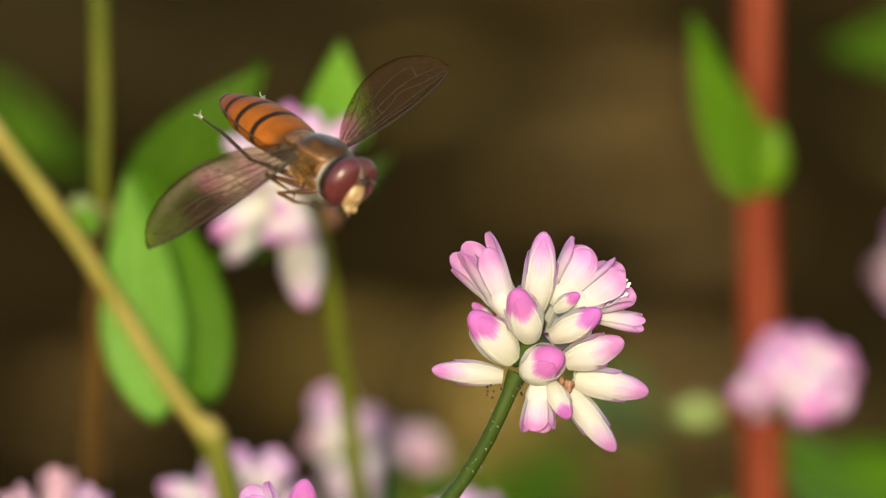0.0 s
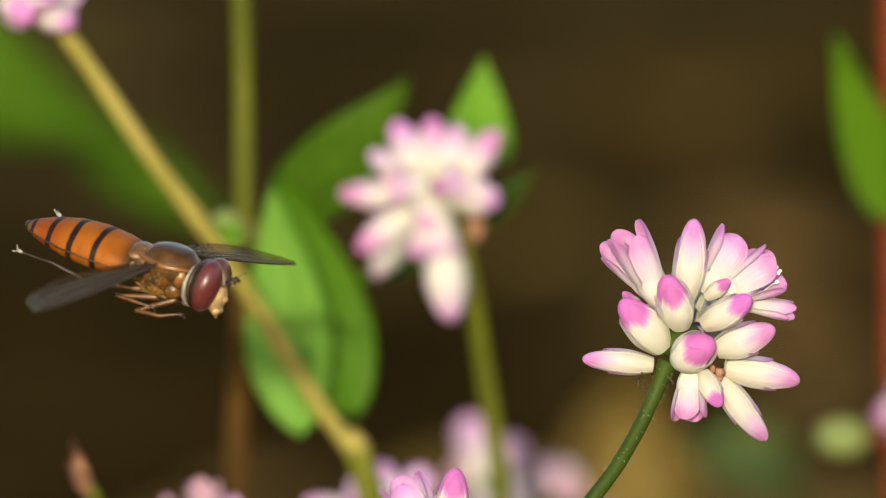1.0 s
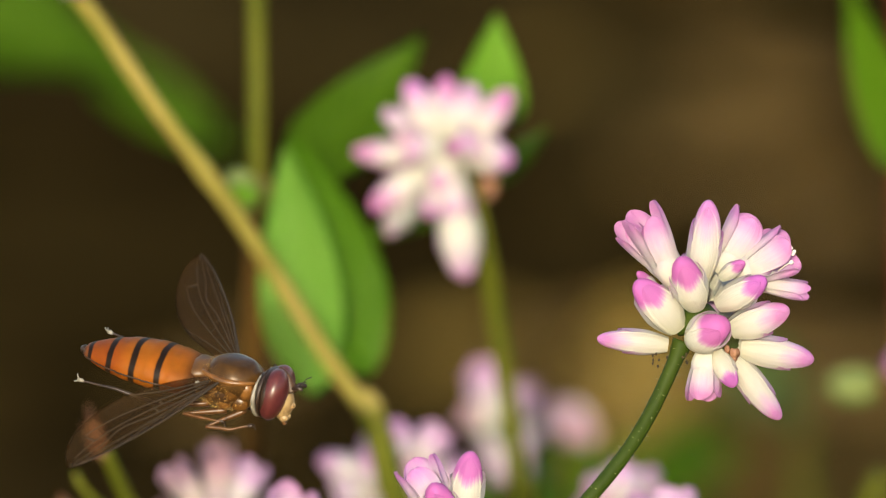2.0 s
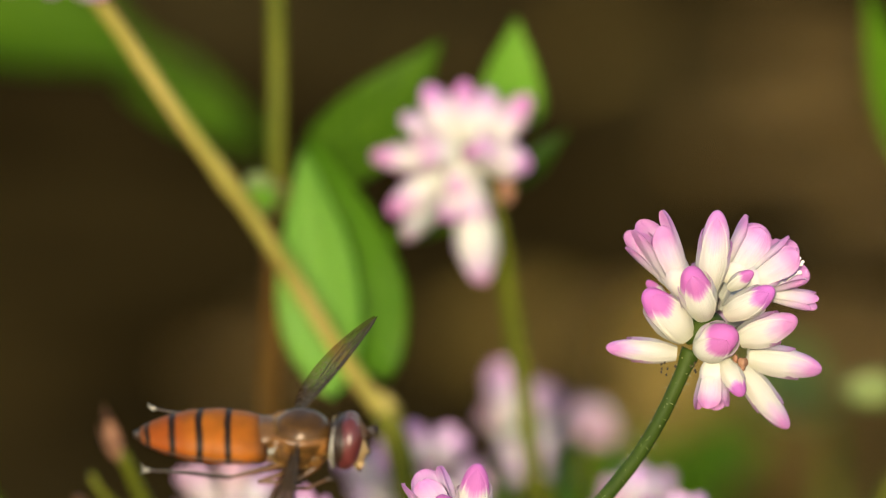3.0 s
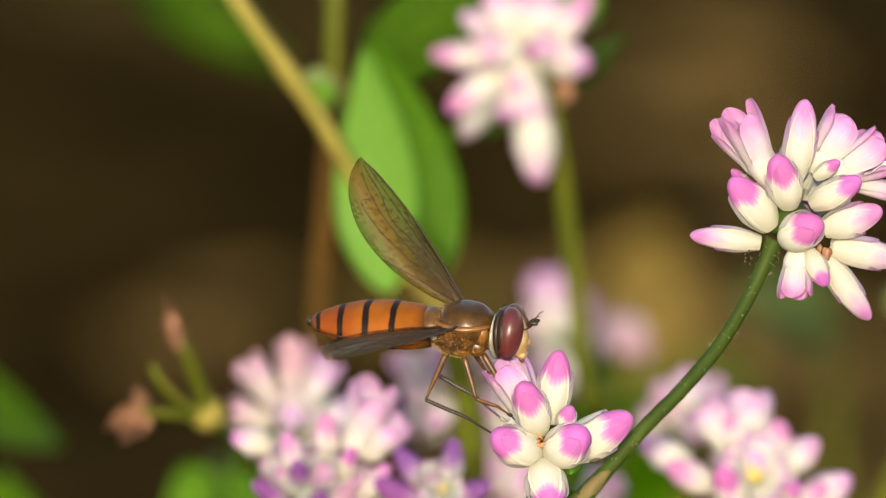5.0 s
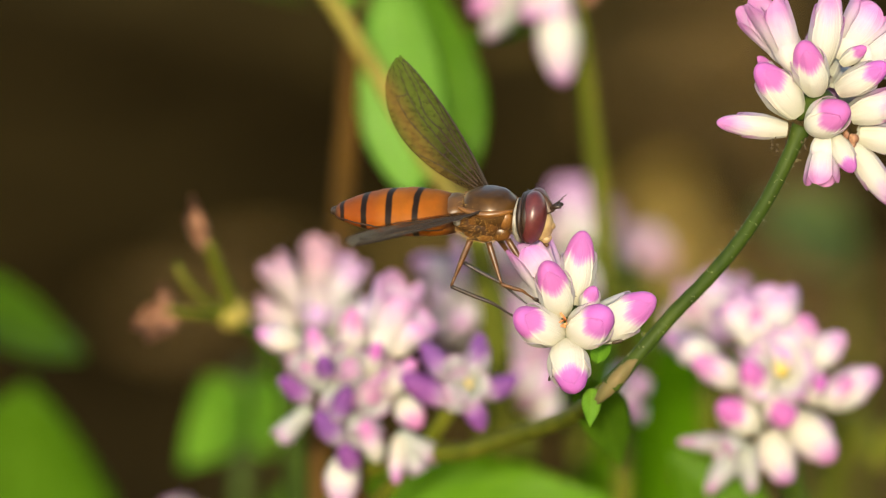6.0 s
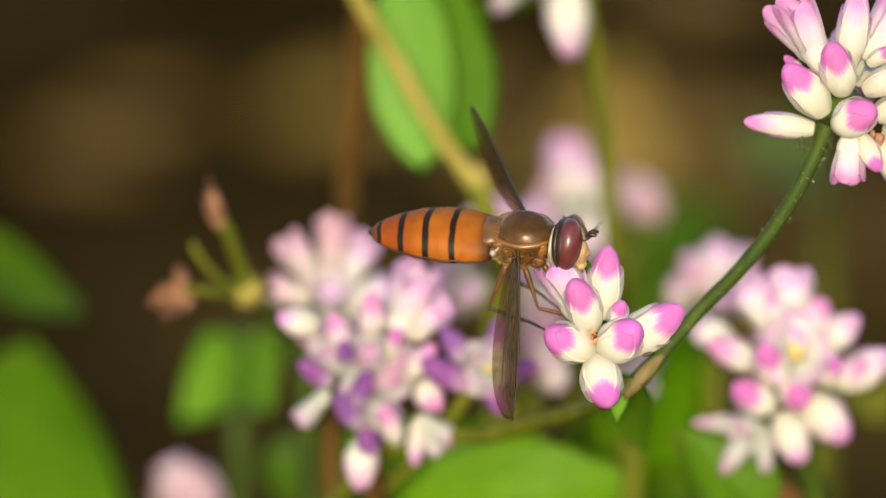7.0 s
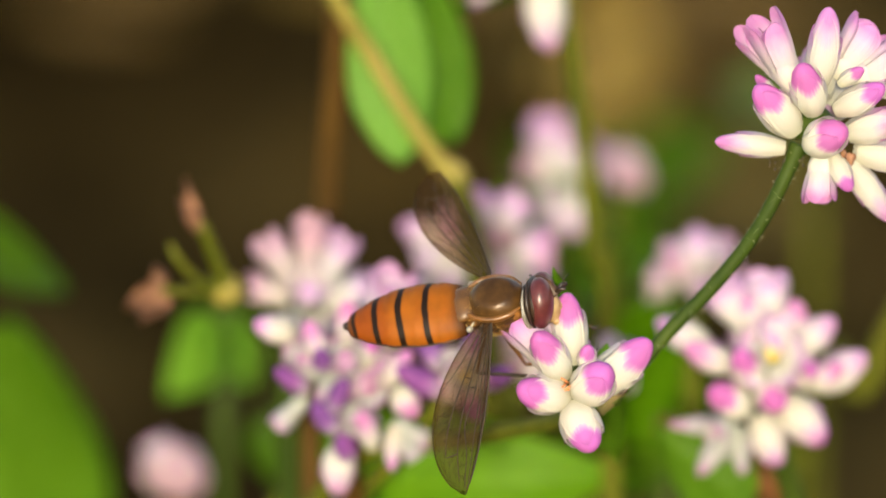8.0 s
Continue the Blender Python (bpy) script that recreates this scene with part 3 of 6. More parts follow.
# ---- the plant in front, with two flower heads ----
def front_plant():
    p = Plant("knotweed with two pink and white heads on hairy green stalks", (-20, 50))
    main = [(-20, 50, -4), (-19, 47, 90), (-15, 38, 200), (-9, 26, 262), (-2.5, 20, 281.0), (4.3, 14, 285.6), (7.9, 7, 289.0), (9.6, -0.8, 292.7)]
    p.stem(main, 0.6, 0.34, STEM_OLIVE, label="olive green main stem")
    up = [(9.7, -1, 292.8), (11.2, -0.3, 294.4), (12.6, 0, 296.0), (13.9, 0, 297.4), (15.35, 0, 299.25), (16.4, 0, 301.0), (17.25, 0.2, 302.75), (17.8, 0.5, 304.0)]
    p.stem(up, 0.31, 0.32, STEM_GREEN, "flower_stalk", "slender green stalk with fine hairs", knots=((0.0, 0.35, 0.08), (1.0, 0.35, 0.07)), sides=18)
    bm = lump(bmesh.new(), p.local((9.95, -1, 293.1)), (0.34 * MM, 0.34 * MM, 1.25 * MM), Vector((1.4, 0.4, 1.5)).to_track_quat("Z", "Y").to_matrix(), 0.25, 14)
    part("stem_node", bm, STEM_NODE, p.root, "pale brown swollen node")
    rnd = random.Random(3)
    bm = bmesh.new()
    line = smooth_line(up, 40)
    for k in range(110):
        i = rnd.randrange(6, len(line) - 6)
        q, way = p.local(line[i]), (line[i + 1] - line[i]).normalized()
        out = Matrix.Rotation(rnd.uniform(0, 6.28), 3, way) @ way.orthogonal().normalized()
        a = q + out * 0.31 * MM
        e = a + (out + way * rnd.uniform(-0.2, 0.4)) * rnd.uniform(0.07, 0.22) * MM
        tube(bm, [a, (a + e) / 2, e], lambda t: (0.012 - 0.007 * t) * MM, 4, False)
        if rnd.random() < 0.2:
            lump(bm, e, (0.016 * MM,) * 3, None, 0, 5)
    part("stalk_hairs", bm, HAIR, p.root, "fine pale gland-tipped hairs")
    # the upper head
    top = p.head((18.45, 0.5, 305.0), [], 0.82, neck=(-0.5, 0.2, -1))
    f = florets_on(top)
    f((-0.9, -0.3, 1.5), (-2.40, -0.3, 4.75), 1.72, "half", "pink", 0)
    f((-1.0, 0.7, 1.5), (-3.15, 0.7, 3.95), 1.2, "half", "pink", 1)
    f((0.1, 0.0, 1.7), (0.62, -0.2, 5.2), 1.66, "bud", "pink", 1)
    f((0.9, 0.3, 1.9), (2.45, 0.4, 4.2), 1.8, "half", "pink", 2)
    f((1.5, -0.1, 1.8), (4.0, 0.0, 3.05), 1.75, "open", "pink", 0)
    f((2.0, 0.1, 1.6), (4.65, 0.0, 1.12), 0.85, "half", "pink", 3)
    f((2.2, 0.3, 1.7), (3.9, 0.4, 1.6), 0.8, "bud", "pink", 2)
    f((0.95, -0.82, 1.99), (1.9, -1.2, 2.82), 0.75, "bud", "spot", 0)
    f((-0.14, -0.55, 0.75), (-0.66, -1.6, 3.08), 1.76, "bud", "spot", 3)
    f((-0.91, -0.24, -0.30), (-2.55, -1.0, 2.0), 1.66, "bud", "spot", 2)
    f((-1.65, 0.60, 0.86), (-2.5, 0.7, 1.95), 0.7, "bud", "spot", 1)
    f((-1.30, -0.2, -1.08), (-4.3, -0.3, -0.68), 1.24, "bud", "pink", 3)
    f((-0.16, -0.58, -0.79), (0.98, -2.0, 0.38), 1.86, "bud", "spot", 0)
    f((0.90, -0.65, 0.78), (2.88, -1.5, 1.97), 1.46, "bud", "spot", 1)
    f((1.40, -0.4, -0.36), (3.88, -0.7, 0.45), 1.46, "bud2", "pink", 2)
    f((1.75, -0.1, -1.25), (4.95, 0.1, -1.82), 1.50, "bud2", "pink", 0)
    f((0.28, -0.7, -1.15), (0.17, -1.2, -3.25), 1.42, "half", "pink", 1)
    f((0.74, -0.79, -1.28), (1.42, -1.5, -2.66), 1.15, "bud", "spot", 3)
    f((1.45, -0.2, -1.7), (3.40, 0.0, -4.56), 1.40, "bud2", "pink", 1)
    f((0.2, 1.0, 0.8), (0.3, 3.6, 2.4), 1.8, "bud", "pink", 2)
    f((0.5, 1.1, 0.0), (1.6, 4.0, 0.2), 1.8, "tip", "pink", 1)
    f((-0.5, 1.0, 0.0), (-1.4, 3.8, -0.4), 1.7, "bud", "pink", 0)
    # stamens stand out of the open floret
    bm = bmesh.new()
    for foot, end in (((3.3, 0.0, 1.7), (4.15, -0.2, 2.12)), ((3.4, 0.1, 2.0), (3.95, 0.0, 2.42)), ((3.2, 0.3, 2.2), (3.5, 0.1, 3.3))):
        a, b = Vector(foot) * MM, Vector(end) * MM
        tube(bm, [a, (a + b) / 2 + Vector((0, 0, 0.05 * MM)), b], 0.035 * MM, 6)
        lump(bm, b, (0.11 * MM, 0.10 * MM, 0.10 * MM), None, 0.1, 8)
    part("stamens", bm, STAMEN, top, "white stamens with round tips")
    # small green bracts and dark specks under the head
    bm = bmesh.new()
    for k in range(16):
        a = rnd.uniform(0, 6.28)
        lump(bm, Vector((-1.2 + 0.75 * math.cos(a), -0.5 + 0.4 * math.sin(a), -1.55 + rnd.uniform(-0.35, 0.25))) * MM, (0.05 * MM, 0.05 * MM, 0.07 * MM), None, 0.3, 6)
    part("specks", bm, SPECK, top, "dark specks under the head")
    bm = bmesh.new()
    for k in range(7):
        lump(bm, Vector((1.3 + rnd.uniform(-0.4, 0.4), -0.9 + rnd.uniform(-0.3, 0.2), -1.2 + rnd.uniform(-0.4, 0.4))) * MM, (0.14 * MM, 0.14 * MM, 0.2 * MM), None, 0.3, 8)
    part("withered_flower", bm, DRY, top, "brown withered flower remains")
    # the lower head, on which the fly feeds
    low = p.head((7.85, -2.5, 296.35), [], 0.62)
    f = florets_on(low)
    f((-0.35, 0.4, 0.3), (-1.72, 0.0, 3.2), 1.71, "half", "pink", 2)
    f((-0.27, -0.29, 0.36), (-0.85, -1.4, 2.75), 1.78, "bud", "spot", 1)
    f((0.15, 0.2, 0.6), (0.74, 0.2, 3.70), 1.78, "bud2", "spot", 3)
    f((0.85, 0.2, -0.8), (3.78, -0.1, 0.78), 1.87, "bud2", "spot", 2)
    f((0.77, -0.45, 0.40), (1.02, -1.0, 1.58), 0.94, "bud", "spot", 0)
    f((0.32, -0.52, -0.69), (1.74, -1.95, 0.63), 1.87, "bud", "spot", 2)
    f((-0.45, -0.51, -0.65), (-2.27, -1.7, 0.42), 1.89, "bud", "spot", 0)
    f((-0.10, -0.65, -1.08), (0.15, -2.3, -2.70), 2.04, "bud", "spot", 3)
    f((0.1, 0.7, 0.2), (0.6, 2.6, 1.2), 1.76, "bud", "pink", 1)
    bm = bmesh.new()
    for k in range(6):
        a = Vector((rnd.uniform(-0.25, 0.25), -0.9, rnd.uniform(-0.2, 0.4))) * MM
        tube(bm, [a, a + Vector((rnd.uniform(-0.3, 0.3), -0.5, rnd.uniform(0.0, 0.5))) * MM], 0.05 * MM, 6)
    part("stamens", bm, RUST, low, "orange stamens in the gap between buds")
    bm = bmesh.new()
    for x, y, z, lean in ((-0.72, -1.5, -2.2, 20), (2.1, -0.9, -0.85, 75), (0.45, -1.2, -1.2, 60)):
        lump(bm, Vector((x, y, z)) * MM, (0.09 * MM, 0.08 * MM, 0.26 * MM), Euler((0, radians(lean), 0)).to_matrix(), 0.3, 8)
    part("bracts", bm, SPECK, low, "tiny dark withered bracts between the buds")
    p.leaf((9.2, -0.4, 293.7), (9.6, -1.0, 295.5), (0.4, -1, 0.2), 1.0, LEAF_BRIGHT, 10, 0.05)
    p.leaf((9.0, -0.4, 292.6), (8.9, -1.0, 291.0), (0.2, -1, 0.3), 0.9, LEAF_BRIGHT, 10, 0.05)
    p.leaf((7.9, 0.5, 296.1), (7.2, 0.0, 298.6), (-0.4, -1, 0.3), 0.8, LEAF, 12, 0.05)
    p.leaf((9.0, 6, 291.2), (10.6, 9, 286.2), (-0.2, -0.9, 0.3), 2.6, LEAF_MID, 14, 0.05, "dark green leaf below the node")
    p.stem([(-9, 26, 262), (-7.4, 31, 270), (-5.0, 35, 274.9)], 0.35, 0.3, STEM_OLIVE, "leaf_stalk")
    p.leaf((-5.1, 35, 274.8), (12.6, 33, 276.7), (-0.05, -0.9, 0.5), 7.9, LEAF_LIME, 8, -0.05, "broad bright green leaf", seed=4)
    p.stem([(-15, 38, 200), (0, 50, 250), (12.2, 63, 267.5)], 0.4, 0.3, STEM_OLIVE, "leaf_stalk")
    p.leaf((12.3, 63.3, 267.5), (15.9, 57, 278.5), (-0.2, -0.9, 0.3), 6.0, LEAF_LIME, 14, 0.08, seed=8)
    return p, low


front, low_head = front_plant()


# ---- the plants behind ----
def back_plant():
    p = Plant("knotweed with a pale pink nodding flower head on an olive stem", (14, 50))
    p.stem([(14, 50, -4), (13, 47, 140), (11.8, 44, 270), (10.9, 43, 285), (9.9, 42, 293.7), (9.1, 41, 299.2), (8.2, 40.5, 302)], 0.58, 0.40, STEM_OLIVE, label="olive green stem")
    h = p.head((7.7, 40, 302.9), [], 0.9)
    f = florets_on(h)
    f((-1.6, 0, -0.15), (-4.7, 0, -0.02), 1.51, "bud", "pink", 0)
    f((-1.1, -0.5, -0.8), (-3.95, -1.0, -2.45), 1.86, "bud", "pink", 1)
    f((-1.6, 0, -1.8), (-3.2, 0, -4.1), 1.45, "tip", "wilted", 2)
    f((-0.9, 0.3, 0.3), (-3.15, 0.4, 2.1), 1.51, "bud", "pale", 3)
    f((-0.5, 0, 0.5), (-1.86, 0, 3.65), 1.83, "bud", "pink", 2)
    f((0.0, 0.2, 0.5), (-0.26, 0.4, 3.70), 1.74, "tip", "pink", 0)
    f((0.5, 0.2, 0.5), (1.28, 0.4, 3.30), 1.80, "tip", "pale", 1)
    f((0.8, 0, 0.5), (3.2, 0, 2.95), 1.88, "bud", "pink", 3)
    f((0.7, -0.6, 0.2), (3.15, -0.9, -0.1), 1.95, "bud", "pink", 0)
    f((0.2, -0.9, 0.3), (0.4, -2.2, 0.85), 0.99, "bud", "spot", 1)
    f((-0.4, -0.5, 0.2), (-2.3, -1.4, 0.7), 1.74, "half", "pale", 2)
    f((0.4, -0.7, 0.1), (1.5, -1.6, 1.1), 1.74, "half", "pale", 3)
    f((0.0, -0.6, -0.1), (-0.75, -1.4, -1.55), 1.45, "bud", "pink", 2)
    f((0.0, -0.4, -1.1), (-1.30, -1.0, -2.95), 1.57, "bud", "pink", 3)
    f((0.0, -0.5, 0.1), (0.32, -0.9, -3.2), 1.68, "half", "pale", 0)
    f((0.30, -0.5, -2.4), (0.48, -0.8, -6.25), 2.38, "bud", "pale", 1)
    bm = lump(bmesh.new(), p.local((9.6, 40, 301.2)), (0.42 * MM, 0.4 * MM, 0.72 * MM), None, 0.1, 12)
    part("seed_bud", bm, DRY, p.root, "small orange bud")
    p.leaf((9.7, 44.5, 303.2), (10.1, 47, 308.3), (0.1, -1, 0.35), 3.5, LEAF_BRIGHT, 14, 0.04, "bright green pointed leaf behind the head", bulge=0.45)
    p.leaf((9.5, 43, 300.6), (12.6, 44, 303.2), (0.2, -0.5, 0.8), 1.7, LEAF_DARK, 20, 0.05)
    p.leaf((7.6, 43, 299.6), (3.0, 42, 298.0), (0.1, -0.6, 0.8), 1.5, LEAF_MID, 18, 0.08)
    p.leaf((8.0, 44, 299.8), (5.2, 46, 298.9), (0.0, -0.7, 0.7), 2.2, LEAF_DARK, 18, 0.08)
    return p


def left_plant():
    p = Plant("leaning knotweed with a straw-coloured stem and a folded leaf", (8, 38))
    p.stem([(8, 38, -4), (7.6, 37, 120), (6.6, 36, 240), (5.4, 35.3, 281), (4.6, 35, 288), (3.7, 35, 291.5)], 0.95, 0.62, STEM_OLIVE, label="olive lower stem")
    p.stem([(3.75, 35, 291.2), (2.0, 35, 293.6), (-0.3, 34.5, 297.6), (-2.7, 34, 301.7), (-6.0, 33.5, 306.6), (-9.4, 33, 312.0), (-11.4, 32.5, 314.4)], 0.43, 0.43, STEM_STRAW, "upper_stem",
           "straw-yellow leaning upper stem", knots=((0.0, 0.25, 0.05), (0.56, 0.18, 0.03)))
    bm = lump(bmesh.new(), p.local((3.85, 35, 291.2)), (0.6 * MM, 0.6 * MM, 1.2 * MM), Euler((0, radians(-14), 0)).to_matrix(), 0.15, 14)
    part("stem_node", bm, STEM_STRAW, p.root, "swollen pale node")
    p.head((-12.0, 32, 314.6), scatter_florets(21, 16, (3.6, 3.6, 3.4), 1.7, ("bud", "tip", "half"), ("pink", "pale")))
    # halves of one folded leaf; how light falls is put into their greens
    p.leaf((-0.2, 37.8, 303.9), (1.0, 36.2, 291.7), (-0.35, -1, 0.15), 4.7, LEAF_LIT_HALF, 12, 0.03, "lit half of the folded hanging leaf, in bright green", wave=0.02, bulge=1.6, blunt=0.5)
    p.leaf((-0.1, 39.2, 304.0), (3.7, 38.2, 292.1), (0.42, -1, 0.10), 5.0, LEAF_SHADED_HALF, 16, 0.03, "shaded half of the folded hanging leaf, in deeper green, with a pale edge", wave=0.02, bulge=1.4, blunt=0.5)
    # this leaf's shade is put into its darker green
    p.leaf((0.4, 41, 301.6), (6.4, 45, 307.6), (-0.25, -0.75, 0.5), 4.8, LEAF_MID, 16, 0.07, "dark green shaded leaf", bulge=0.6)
    p.leaf((-1.6, 37, 301.4), (-3.0, 36.5, 302.2), (0.0, -0.9, 0.4), 1.0, LEAF_BRIGHT, 10, 0.05)
    bm = lump(bmesh.new(), p.local((-2.3, 38, 301.6)), (0.8 * MM, 0.7 * MM, 1.1 * MM), Euler((0, radians(-25), 0)).to_matrix(), 0.2, 12)
    part("side_bud", bm, LEAF_PALE, p.root, "pale green bud beside the stalk")
    return p


def upright_stalk():
    p = Plant("bare upright stalk, olive above and brown below", (-4.5, 52), "plant_stalk", "stalk", "bare stalks")
    p.stem([(-4.5, 52, -4), (-4.2, 50, 120), (-3.4, 48, 250), (-2.6, 47, 284.7), (-2.1, 45, 294), (-1.85, 44, 299.8)], 0.7, 0.52, STEM_BROWN, label="reddish brown lower stalk")
    p.stem([(-1.85, 44, 299.6), (-1.8, 44, 303), (-1.75, 45, 310), (-1.9, 46, 330), (-2.4, 48, 360)], 0.42, 0.40, STEM_OLIVE, "upper_stalk", "olive green upper stalk", knots=((0.0, 0.3, 0.03),))
    bm = lump(bmesh.new(), p.local((-1.85, 44, 299.9)), (0.85 * MM, 0.8 * MM, 1.0 * MM), None, 0.2, 12)
    part("stem_node", bm, STEM_STRAW, p.root, "pale swollen node")
    return p


def purple_plant():
    p = Plant("knotweed with a crowded white, pink and purple flower head", (2, 40))
    p.stem([(2, 40, -4), (1, 34, 150), (-0.6, 22, 262), (-1.5, 18, 283), (-1.6, 17, 289)], 0.8, 0.5, STEM_BROWN)
    f = florets_on(p.head((-1.6, 17, 288.6), [], 0.9))
    f((-2.48, -0.4, 1.16), (-4.36, -0.4, 1.59), 1.41, "bud2", "pink", 0)
    f((-1.22, -1.2, 0.11), (-1.75, -1.8, 2.29), 1.35, "bud", "pink", 1)
    f((-1.12, -1.8, -0.11), (-1.22, -2.6, 1.20), 0.90, "bud", "purple", 2)
    f((-1.88, -0.9, -1.37), (-3.26, -1.4, -0.15), 1.20, "bud", "purple", 3)
    f((1.15, -0.3, 0.68), (2.29, -0.8, 4.10), 2.22, "half", "pale", 0)
    f((1.73, -0.2, 0.66), (3.19, -0.6, 2.48), 1.73, "half", "pink", 1)
    f((0.01, -0.6, 0.75), (0.08, -1.0, 3.00), 1.24, "bud", "pink", 2)
    f((0.88, -1.6, 0.06), (1.18, -2.6, 1.82), 0.98, "bud", "spot", 0)
    f((1.56, -1.0, -1.10), (2.97, -1.6, 0.68), 1.20, "bud", "pink", 3)
    f((-0.72, -1.6, -2.15), (-0.01, -2.5, -0.33), 1.17, "bud", "purple", 1)
    f((-0.52, -1.4, -3.20), (-1.61, -2.2, -1.63), 1.24, "bud", "purple", 0)
    f((1.21, -1.4, -3.98), (0.66, -2.2, -1.99), 1.20, "bud", "pink", 1)
    f((0.07, -1.4, -4.59), (-0.28, -2.1, -3.15), 1.05, "bud", "purple", 2)
    f((-0.32, -0.8, -4.18), (-0.58, -1.4, -6.44), 1.81, "bud", "pale", 3)
    f((2.33, -1.0, -1.29), (3.07, -1.8, -2.48), 1.32, "bud", "pink", 2)
    f((2.16, -0.8, -3.14), (2.00, -1.3, -5.24), 0.98, "tip", "pink", 1)
    f((2.16, -0.6, -3.00), (3.99, -1.0, -4.10), 0.90, "half", "wilted", 0)
    f((2.36, -0.7, -3.37), (3.18, -1.1, -4.74), 0.87, "half", "wilted", 1)
    f((0.22, -0.8, -0.58), (-0.17, -2.2, 0.81), 1.69, "half", "wilted", 2)
    f((0.60, -0.6, -0.83), (1.08, -2.0, -1.02), 1.81, "half", "wilted", 3)
    f((-1.31, -0.5, -0.88), (-2.37, -1.5, 0.68), 1.50, "half", "wilted", 0)
    f((0.23, -0.6, -2.23), (0.63, -1.7, -2.90), 1.58, "half", "wilted", 2)
    f((-1.88, -0.4, -1.92), (-3.30, -0.9, -3.29), 1.02, "half", "wilted", 1)
    f((-0.55, -0.6, -0.45), (-0.91, -1.8, -1.89), 1.32, "half", "wilted", 3)
    f((0.59, -0.5, -0.26), (1.74, -1.6, -0.13), 1.58, "half", "pale", 1)
    f = florets_on(p.head((3.9, 15, 288.9), [], 0.7))
    f((-1.09, -0.4, -1.26), (-3.27, -1.0, 0.01), 1.38, "bud", "purple", 0)
    f((-1.10, 0.2, -0.34), (-2.21, 0.2, 1.39), 1.27, "bud", "purple", 1)
    f((0.20, 0.2, -0.13), (0.43, 0.2, 1.81), 1.05, "bud", "purple", 2)
    f((0.52, -0.4, -0.94), (2.08, -0.9, -0.10), 1.23, "bud", "purple", 3)
    f((-0.05, -0.6, -1.09), (0.41, -1.2, -2.49), 1.20, "bud", "purple", 1)
    f((-0.15, -0.7, -0.47), (-0.18, -1.9, 0.12), 1.05, "wide", "wilted", 0)
    f((-0.34, -0.3, -0.58), (-0.74, -1.0, 0.60), 1.20, "half", "wilted", 1)
    f((0.05, -0.2, -0.61), (0.20, -0.8, 0.95), 1.12, "half", "wilted", 2)
    f((-0.34, -0.5, -0.72), (-0.72, -1.4, -1.06), 1.20, "half", "wilted", 3)
    p.stem([(-0.9, 19, 281), (1.6, 17.5, 284.4), (3.7, 15.6, 288.2)], 0.4, 0.36, STEM_OLIVE, "side_stalk")
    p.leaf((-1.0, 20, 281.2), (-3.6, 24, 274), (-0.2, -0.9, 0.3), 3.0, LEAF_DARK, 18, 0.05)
    return p


def pale_plant(foot, at, seed, tints, size=(3.6, 3.4, 3.4), count=16, width=2.0, stem=STEM_OLIVE, label="knotweed with a pale pink flower head", forms=("bud", "tip", "half"), high=1.0, low=-0.6, leaf=None, share=0.35, florets=None):
    p = Plant(label, foot)
    x, y, z = at
    p.stem([(foot[0], foot[1], -4), ((foot[0] * 2 + x) / 3, (foot[1] * 2 + y) / 3, z * 0.4), (x + (foot[0] - x) * 0.12, y + (foot[1] - y) * 0.12, z * 0.85), (x, y, z - 0.5)], 0.9, 0.5, stem)
    p.head(at, florets or scatter_florets(seed, count, size, width, forms, tints, 0.0, share, low, high), 1.1)
    if leaf:
        p.leaf(*leaf)
    return p


